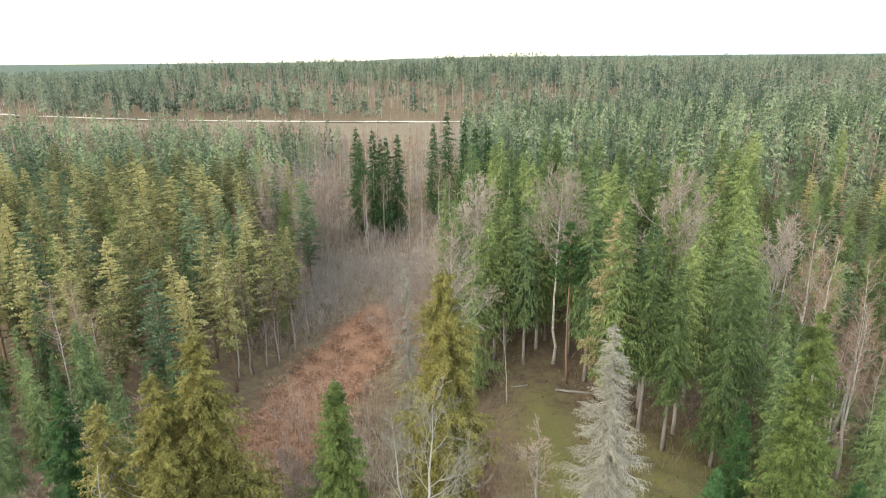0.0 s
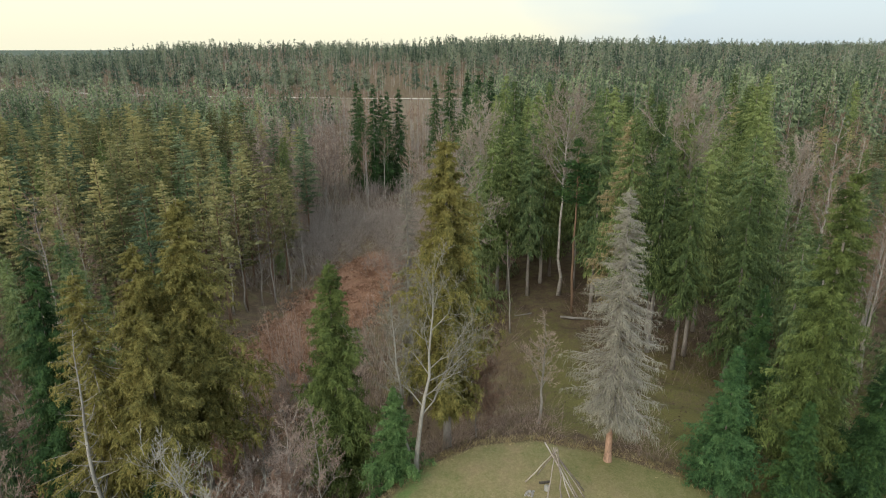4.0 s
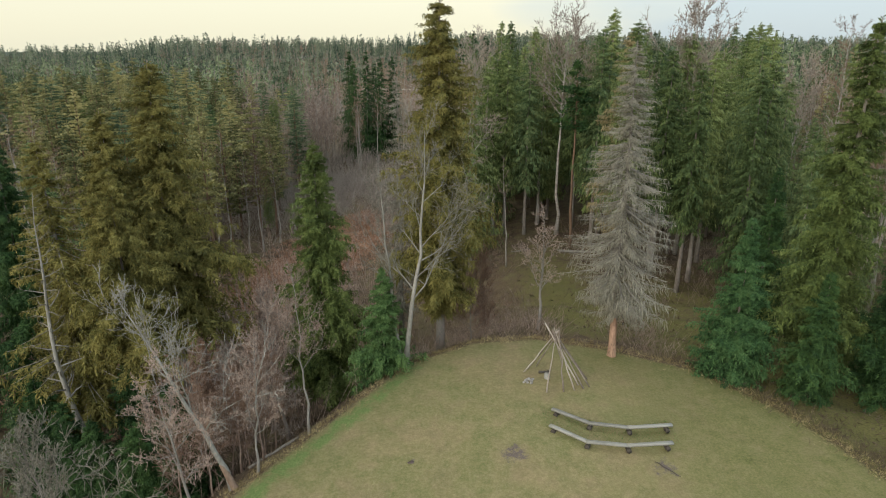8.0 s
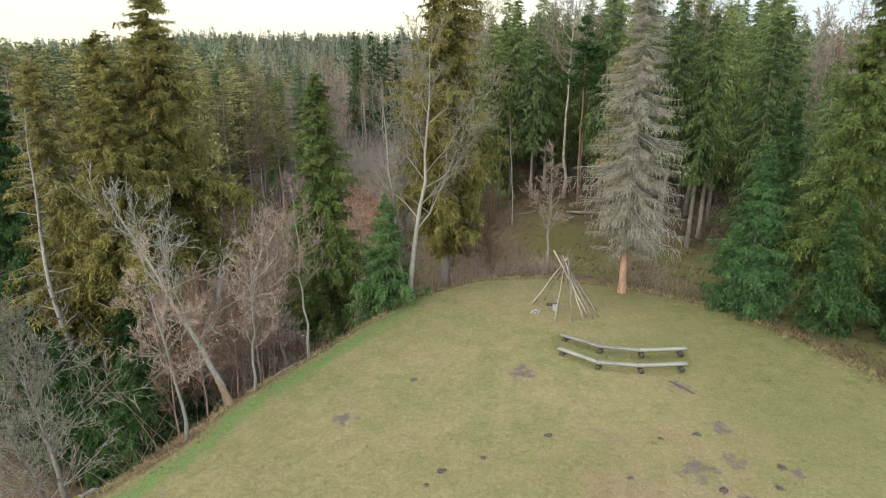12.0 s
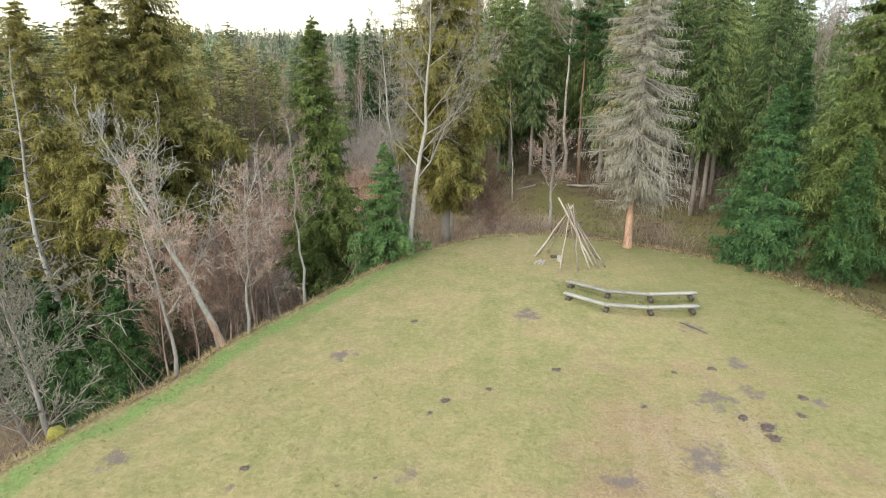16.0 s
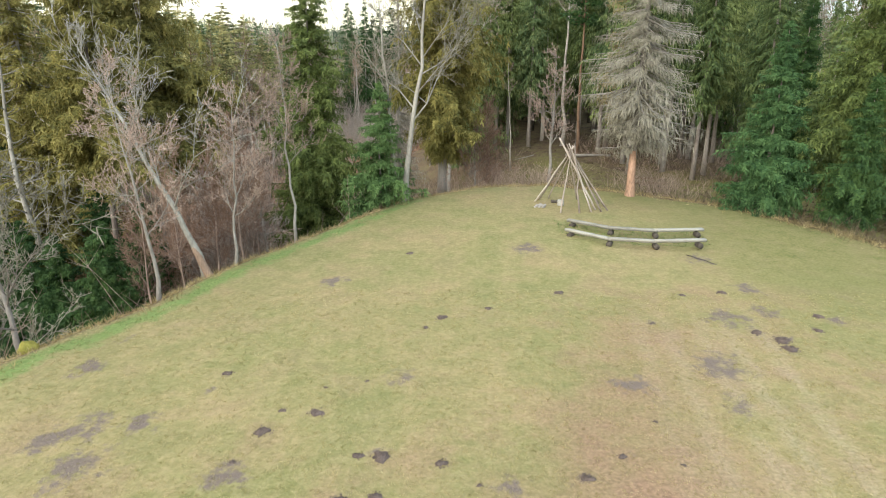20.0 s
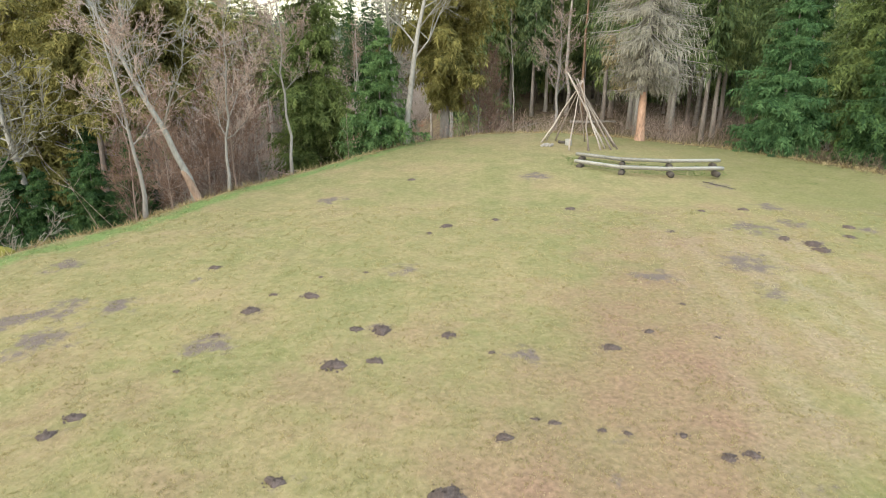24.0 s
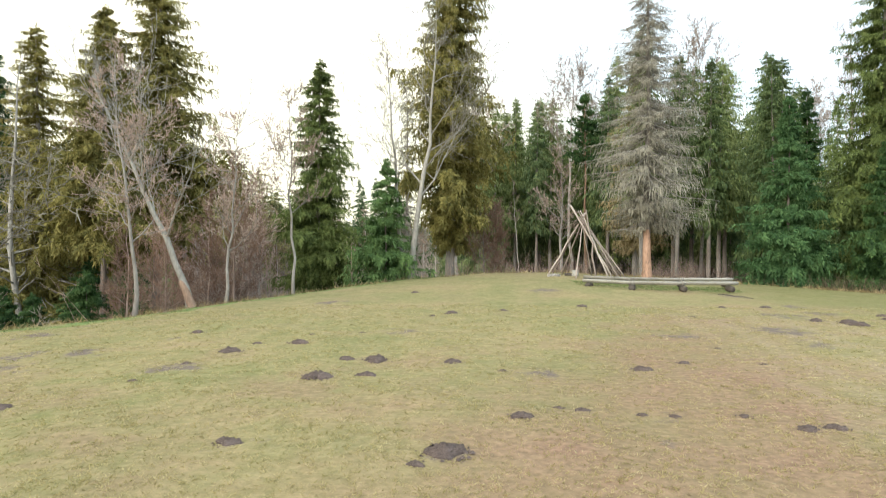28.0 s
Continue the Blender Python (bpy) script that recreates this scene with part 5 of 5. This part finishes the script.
far_birches("distant_birch_wood", "distant bare birch wood", spots_in(1500, lambda x, y: in_view(x, y) & ~open_field(x, y), (-800, 900, 522, 1100), 6, -1), 26, 24, 66)
far_birches("distant_birch_wood", "bare birches on the far skyline", spots_in(1300, lambda x, y: in_view(x, y), (-1500, 1500, 950, 1900), 16, -1), 16, 29, 76)
far_firs("distant_wood", "wood on the far skyline with haze in its colour", spots_in(5200, lambda x, y: in_view(x, y), (-2100, 2100, 1000, 2200), 7), 20, M_FAR_HAZED, 27, 67, 0.22, 2.4)
far_birches("valley_end_birches", "bare grey trees between valley and field", spots_in(360, lambda x, y: (x > -72) & ((y < 255) | (x < -42) | (x > -10)), (-75, 16, 190, 338), 8), 40, 15, 68, M_THICKET)


# ---- brush, bracken, litter ----
def brush(name, label, spots, stems, tall, mat, seed, width=0.02, spread=0.5):
    """Thickets of thin bare stems, each with side twigs."""
    r = np.random.default_rng(seed)
    s = np.repeat(np.asarray(spots), stems, 0)
    n = len(s)
    s = s + r.normal(0, 0.7, s.shape)
    z = height(s[:, 0], s[:, 1]) - 0.1
    hh = tall * r.uniform(0.35, 1.1, n)
    d = np.column_stack([r.normal(0, spread, (n, 2)), np.ones(n)])
    a = np.column_stack([s, z])
    b = a + d * hh[:, None]
    k = 7
    uu = r.uniform(0.25, 0.95, (n, k))
    ta = (a[:, None] + (b - a)[:, None] * uu[..., None]).reshape(-1, 3)
    td = np.repeat(d, k, 0) + r.normal(0, 0.55, (n * k, 3))
    tb = ta + unit(td) * (np.repeat(hh, k) * r.uniform(0.15, 0.42, n * k))[:, None]
    va, fa = tubes(a, b, np.full(n, width), np.full(n, width * 0.3), 3)
    vb, fb = ribbons(ta, tb, np.full(n * k, width * 0.5), r)
    me = mesh_of(name, np.concatenate([va, vb]), np.concatenate([fa, fb + len(va)]), mat)
    return tagged(new(name, me), label, "brush", kind="stuff")


def in_valley(x, y):
    return (np.abs(x + 13 + 0.06 * y) < 17 + 0.02 * y) & (lawn_distance(x, y) > 3)


brush("valley_brush", "grey-brown leafless thicket in the valley", spots_in(1150, lambda x, y: in_valley(x, y) & (y > 126 - 14 * np.sin(x * 0.4 + 2 * np.sin(x * 0.9)) - 12 * (x < -24) - 10 * (x > -9)), (-40, 0, 96, 158), 21), 7, 4.2, M_THICKET, 71, 0.022)
brush("slope_brush", "bare brown brush on the valley slope", spots_in(230, lambda x, y: (np.abs(x + 13 + 0.25 * (118 - y)) > 6) & (lawn_distance(x, y) > 2) & (x < 0), (-46, 2, 22, 84), 22), 5, 3.6, M_BRUSH, 72, 0.016)
brush("tall_brush", "tall brown leafless brush on the valley slope", spots_in(60, lambda x, y: lawn_distance(x, y) > 4, (-22, -6, 50, 84), 25), 5, 10.0, M_BRUSH, 75, 0.03, 0.16)
brush("valley_end_brush", "grey brush closing the valley", spots_in(260, lambda x, y: x > -45, (-48, 12, 155, 192), 26), 6, 6.0, M_THICKET, 76, 0.035, 0.3)
brush("rim_brush", "low bare brush behind the lawn", spots_in(300, lambda x, y: (lawn_distance(x, y) > 1.0) & (lawn_distance(x, y) < 9) & (np.abs(x - 13) > 2.2) & (x < 19), (-4, 40, 34, 62), 23), 5, 1.8, M_BRUSH, 73, 0.011)
brush("ditch_brush", "low brown brush along the ditch beside the lawn", spots_in(170, lambda x, y: (lawn_distance(x, y) > 0.3) & (lawn_distance(x, y) < 1.9) & (x > 17), (16, 34, 22, 47), 27), 6, 0.9, M_LITTER, 77, 0.012)
brush("wood_brush", "low brush at the foot of the spruces", spots_in(260, lambda x, y: np.abs(x - 14) > 4, (0, 46, 60, 90), 24), 5, 2.4, M_BRUSH, 74, 0.014)


def litter(name, label, pts, size, mat, seed, upright=0.4, category="undergrowth", slim=0.11):
    r = np.random.default_rng(seed)
    n = len(pts)
    d = np.column_stack([r.normal(size=(n, 2)), np.abs(r.normal(upright, 0.35, n))])
    ln = size * r.uniform(0.5, 1.5, n)
    v, f = fans(np.column_stack([pts, height(pts[:, 0], pts[:, 1]) - 0.01]), d, ln, ln * slim, r, 2)
    return tagged(new(name, mesh_of(name, v, f, mat)), label, category, kind="stuff")


r8 = np.random.default_rng(8)
p = np.column_stack([r8.uniform(-40, 3, 60000), r8.uniform(50, 124, 60000)])
m = np.abs(p[:, 0] + 13 + 0.25 * (118 - p[:, 1])) < 8.5 * (0.75 + 0.5 * r8.random(60000))
litter("bracken", "withered rust-brown bracken on the valley floor", p[m][:26000], 0.55, M_RUST, 81)
p = np.column_stack([r8.uniform(-50, 50, 90000), r8.uniform(14, 95, 90000)])
dd = lawn_distance(p[:, 0], p[:, 1])
m = (dd > 0.8) & (r8.random(90000) < np.exp(-dd / 40) * 0.6)
litter("leaf_litter", "brown withered undergrowth on the wood floor", p[m][:34000], 0.30, M_LITTER, 82, 0.3)
p = np.column_stack([r8.uniform(-18, 30, 200000), r8.uniform(10, 54, 200000)])
dd = lawn_distance(p[:, 0], p[:, 1])
m = np.abs(dd - 0.5) < np.abs(r8.normal(0.35, 0.45, 200000))
litter("rim_grass", "dry straw-coloured grass along the lawn's rim", p[m][:14000], 0.30, M_DRYGRASS, 83, 0.9, "grass", 0.035)
m = (np.abs(dd + 0.7) < 0.6) & (p[:, 0] < 1) & (np.sin(p[:, 0] * 2.1 + p[:, 1] * 1.3) + np.sin(p[:, 1] * 3.1 - p[:, 0]) + r8.normal(0, 0.7, 200000) > 0.1)
litter("fresh_grass", "fresh green grass along the lawn's rim", p[m][:5500], 0.12, M_FRESH, 84, 0.8, "grass", 0.05)


def lawn_blades(n, seed):
    """Short blades in tufts, denser towards the landing place."""
    r = np.random.default_rng(seed)
    k = 7
    cy = 10.0 + 20 * r.random(n // k) ** 1.6
    cx = 1.2 + (r.random(n // k) - 0.5) * 2 * (1.0 + 0.78 * (cy - 4.5))
    keep = lawn_distance(cx, cy) < -0.25
    cx, cy = cx[keep], cy[keep]
    tall = (0.026 + 0.0012 * (cy - 6)) * r.uniform(0.55, 1.5, len(cx))
    tone = r.random(len(cx))
    x, y, size = (np.repeat(q, k) for q in (cx, cy, tall))
    n = len(x)
    x, y = x + r.normal(0, 1, n) * size * 0.8, y + r.normal(0, 1, n) * size * 0.8
    size = size * r.uniform(0.6, 1.3, n)
    base = np.column_stack([x, y, height(x, y) - 0.004])
    d = unit(np.column_stack([r.normal(0, 1.5, (n, 2)), np.ones(n)]))
    side = unit(np.cross(d, r.normal(size=(n, 3))))
    w = (size * 0.17)[:, None]
    v = np.stack([base - side * w, base + side * w, base + d * size[:, None]], 1).reshape(-1, 3)
    me = mesh_of("lawn_grass", v, np.arange(n * 3).reshape(-1, 3), M_BLADE)
    lawn_masks(v[:, 0], v[:, 1], lawn_distance(v[:, 0], v[:, 1]), me)
    mask("tone", np.repeat(tone, 3 * k), me)
    return me


tagged(new("lawn_grass", lawn_blades(200000, 85)), "short yellowing grass blades of the lawn", "grass", kind="stuff")


# ---- things on the lawn ----
def molehill(x, y, r, seed):
    g = np.random.default_rng(seed)
    rings, sides = 6, 18
    v, ph = [], g.uniform(0, 6.28, 4)
    for i in range(rings):
        k = 1 - i / rings
        for j in range(sides):
            a = j * 2 * np.pi / sides
            w = 1 + 0.20 * np.sin(2 * a + ph[0]) + 0.15 * np.sin(3 * a + ph[1]) + 0.10 * np.sin(5 * a + ph[2]) + 0.6 * g.normal(0, 0.10)
            zz = r * 0.50 * (1 - k * k) ** 0.8 + g.normal(0, 0.075) * r - (0.03 if i == 0 else 0)
            v.append((math.cos(a) * r * 1.15 * k * w, math.sin(a) * r * 0.95 * k * w, zz))
    v.append((0, 0, r * 0.50))
    k = np.arange(sides)
    quads = np.concatenate([np.stack([k, np.roll(k, -1), np.roll(k, -1) + sides, k + sides], 1) + i * sides for i in range(rings - 1)])
    top = np.stack([k, np.roll(k, -1), np.full(sides, rings * sides)], 1) + np.array([1, 1, 0]) * (rings - 1) * sides
    nb = len(v)
    lump = []
    for i in range(34):
        a, q = g.uniform(0, 6.28), g.uniform(0.3, 1.45) * r
        c = np.array([math.cos(a) * q * 1.1, math.sin(a) * q, r * 0.44 * max(0, 1 - q / r) + 0.01])
        s = g.uniform(0.06, 0.20) * r
        lump.append((c, s))
    lv, lf = [], []
    for i, (c, s) in enumerate(lump):
        for o in ((1, 0, 0), (0, 1, 0), (-1, 0, 0), (0, -1, 0), (0, 0, 1)):
            lv.append(c + np.array(o) * s * g.uniform(0.7, 1.3))
        b = nb + i * 5
        lf += [(b, b + 1, b + 4), (b + 1, b + 2, b + 4), (b + 2, b + 3, b + 4), (b + 3, b, b + 4)]
    me = mesh_of("molehill", np.concatenate([np.array(v), np.array(lv)]), [quads, np.concatenate([top, np.array(lf)])], M_SOIL, True)
    ob = new("molehill", me)
    ob.location = (x, y, H(x, y) - 0.01)
    return tagged(ob, "dark crumbly earth molehill on the lawn", "molehill", "molehills on the lawn")


for i, (x, y, r) in enumerate(MOLES + SMALL_MOLES):
    molehill(x, y, 0.88 * r, 900 + i)


def stick(a, b, ra, rb, mat, sides=9, wob=0.02, seed=0):
    """A slightly crooked pole from a to b."""
    g = np.random.default_rng(seed)
    a, b = np.array(a, float), np.array(b, float)
    t = np.linspace(0, 1, 7)
    pts = a + (b - a) * t[:, None] + g.normal(0, wob, (7, 3)) * np.sin(np.pi * t)[:, None]
    v, f = stem(pts, ra + (rb - ra) * t + g.normal(0, ra * 0.04, 7), sides)
    return mesh_of("pole", v, f, mat, True)


# pole tent: bare poles leaning together
tent = tagged(new("pole_tent"), "bare conical tent frame of weathered wooden poles", "tent frame")
tent.location = (9.0, 43.0, H(9.0, 43.0))
TENT_TOP = np.array([0.0, 0.0, 3.45])
for i, (fx0, fy0, over, rr) in enumerate(((-1.90, 1.1, 0.35, .055), (-0.70, -1.6, 0.30, .05), (-0.9, 1.9, 0.25, .05), (0.45, -1.5, 0.45, .055), (1.20, -1.3, 0.3, .05),
                                          (1.85, -1.1, 0.5, .05), (2.30, -0.8, 0.35, .045), (2.35, 0.2, 0.2, .05), (2.2, 1.0, 0.3, .05), (1.0, 2.1, 0.2, .045), (-1.6, 1.5, 0.2, .045))):
    foot = np.array([fx0, fy0, -0.05])
    tip = TENT_TOP + np.random.default_rng(i).normal(0, 0.09, 3)
    tip = tip + unit(tip - foot) * over
    part("pole", stick(foot, tip, rr, rr * 0.6, M_POLE, 8, 0.03, i), tent)
part("pole", stick((1.6, -0.6, -0.05), TENT_TOP + np.array([-0.75, 0.1, 0.75]), 0.06, 0.055, M_POLE, 8, 0.03, 30), tent, "long pale pole crossing above the knot")


def rough_stone(name, x, y, sx, sy, sz, mat, label, category, seed, group=""):
    g = np.random.default_rng(seed)
    bm = bmesh.new()
    bmesh.ops.create_icosphere(bm, subdivisions=3, radius=1)
    for v in bm.verts:
        nn = noise.noise(v.co * 1.3 + Vector((seed, 0, 0))) * 0.28 + noise.noise(v.co * 3.1 + Vector((0, seed, 0))) * 0.10
        v.co = Vector((v.co.x * sx, v.co.y * sy, v.co.z * sz)) * (1 + nn)
    me = bpy.data.meshes.new(name)
    bm.to_mesh(me)
    bm.free()
    me.materials.append(mat)
    me.polygons.foreach_set("use_smooth", np.ones(len(me.polygons), bool))
    ob = new(name, me)
    ob.location, ob.rotation_euler = (x, y, H(x, y) + sz * 0.35), (0, 0, float(g.uniform(0, 6)))
    return tagged(ob, label, category, group)


for i, (dx, dy, s) in enumerate(((7.10, 42.8, .15), (7.32, 42.95, .17), (7.48, 42.7, .13), (7.20, 42.55, .11), (7.60, 43.0, .11), (6.95, 42.6, .10), (7.42, 42.45, .12))):
    rough_stone("stone", dx, dy, s, s * 0.85, s * 0.7, M_STONE, "pale grey field stone beside the pole tent", "stone", 50 + i, "stones by the pole tent")
rough_stone("boulder", -13.6, 25.6, 0.45, 0.36, 0.3, M_MOSS, "mossy yellow-green boulder at the lawn's rim", "boulder", 60)


def lying_log(name, a, b, r, mat, label, seed, parent=None):
    me = stick(a, b, r, r * 0.85, mat, 10, r * 0.25, seed)
    me.name = name
    if parent:
        return part(name, me, parent, label)
    ob = new(name, me)
    return tagged(ob, label, "log")


# round chopping block and small logs by the tent
bv, bf = stem([(0, 0, -0.02), (0, 0, 0.1), (0, 0, 0.36)], [0.21, 0.2, 0.19], 14)
blk = new("chopping_block", mesh_of("chopping_block", bv, bf, M_LOG, False))
blk.location = (8.6, 43.2, H(8.6, 43.2))
tagged(blk, "pale cut wooden chopping block under the poles", "block")
lying_log("log", (8.15, 43.9, H(8.15, 43.9) + .08), (8.95, 44.1, H(8.95, 44.1) + .08), 0.1, M_LOGUNDER, "short reddish-brown log under the poles", 3)


def bench(points, seed):
    """A long low bench of three half logs on round block feet."""
    ob = tagged(new("log_bench"), "long low bench of weathered grey half logs on blocks", "bench", "log benches on the lawn")
    c = np.mean(np.array(points), 0)
    ob.location = (c[0], c[1], H(c[0], c[1]))
    q = [np.array([x - c[0], y - c[1], 0.0]) for x, y in points]
    for i, (a, b) in enumerate(zip(q[:-1], q[1:])):
        d = unit((b - a)[None])[0]
        nrm = np.array([-d[1], d[0], 0])
        r, n = 0.145, 9
        ang = np.linspace(np.pi, 2 * np.pi, n)
        prof = np.column_stack([np.cos(ang) * r, np.sin(ang) * r * 0.95])
        prof = np.concatenate([prof, [[r * 0.9, 0.025], [-r * 0.9, 0.025]]])
        ts = np.linspace(0, 1, 6)
        g = np.random.default_rng(seed + i)
        a2, b2 = a - d * 0.10, b + d * 0.10
        v = np.concatenate([[a2 + (b2 - a2) * t + nrm * (p0 * s) + np.array([0, 0, 0.42 + 0.012 * i + p1 * s]) for p0, p1 in prof]
                            for t, s in zip(ts, 1 + g.normal(0, 0.04, 6))])
        m = len(prof)
        k = np.arange(m)
        sides = np.concatenate([np.stack([k, np.roll(k, -1), np.roll(k, -1) + m, k + m], 1) + j * m for j in range(5)])
        ends = np.concatenate([[[0, j + 1, j] for j in range(1, m - 1)], [[0, j, j + 1] for j in range(1, m - 1)] + np.array(5 * m)])
        part("seat_log", mesh_of("seat_log", v, [sides, ends], M_LOG), ob)
    for i, pnt in enumerate(q):
        d = unit((q[min(i + 1, 3)] - q[max(i - 1, 0)])[None])[0]
        nrm = np.array([-d[1], d[0], 0])
        inset = d * (0.22 if i == 0 else -0.22 if i == 3 else 0)
        me = stick(pnt + inset - nrm * 0.19 + np.array([0, 0, 0.13]), pnt + inset + nrm * 0.19 + np.array([0, 0, 0.13]), 0.145, 0.14, M_LOGUNDER, 12, 0.01, seed + 20 + i)
        me.name = "foot_block"
        part("foot_block", me, ob, "dark round block foot")
    return ob


bench([(8.35, 39.0), (10.3, 37.5), (12.55, 37.05), (15.05, 37.3)], 1)
bench([(7.95, 37.35), (9.8, 35.75), (12.05, 35.4), (14.55, 35.65)], 11)


# uncut grass between and under the benches
r9 = np.random.default_rng(9)
q = np.column_stack([r9.uniform(7.6, 15.4, 9000), r9.normal(0, 1.0, 9000)])
q[:, 1] = 36.9 + 0.075 * (q[:, 0] - 12.6) ** 2 + 0.85 * np.clip(q[:, 1], -1.2, 1.2)
litter("bench_grass", "longer green grass under the log benches", q[:3600], 0.11, M_FRESH, 86, 1.2, "grass", 0.05)


def rail_bench(x, y):
    ob = tagged(new("plank_bench"), "small brown plank bench at the wood's edge", "bench")
    ob.location = (x, y, H(x, y))
    for dx in (-0.8, 0.8):
        part("leg", stick((dx, 0, -0.1), (dx, 0, 0.42), 0.06, 0.06, M_LOGUNDER, 8, 0.003, 5), ob)
    for k, (dy, zz) in enumerate(((0, 0.46), (0.25, 0.80))):
        part("plank", stick((-1.15, dy, zz), (1.15, dy, zz), 0.06, 0.06, M_PINEBARK, 8, 0.004, 7 + k), ob)
    for dx in (-0.8, 0.8):
        part("upright", stick((dx, 0.18, 0.1), (dx, 0.25, 0.84), 0.045, 0.045, M_LOGUNDER, 8, 0.003, 9), ob)


rail_bench(17.8, 54.5)

twig = new("fallen_branch", stick((13.3, 34.55, H(13.3, 34.55) + 0.03), (14.35, 33.35, H(14.35, 33.35) + 0.03), 0.022, 0.012, M_LOGUNDER, 7, 0.06, 44))
tagged(twig, "thin dark dead branch lying on the lawn by the benches", "branch")

# fallen logs
for i, (a, b, r) in enumerate((((4.5, 85), (12.5, 82.5), .16), ((16, 80.5), (21, 79), .17), ((-15, 62), (-8.5, 63.5), .15), ((-15.0, 31.0), (-14.6, 27.2), .20),
                               ((-24, 66), (-18, 69), .14), ((-10.5, 37.5), (-7.6, 38.8), .10))):
    lying_log("fallen_log", (*a, H(*a) + r * 0.8), (*b, H(*b) + r * 0.8), r, M_GREYBARK if i != 3 else M_BARK, "fallen bare grey trunk on the wood floor", 70 + i)
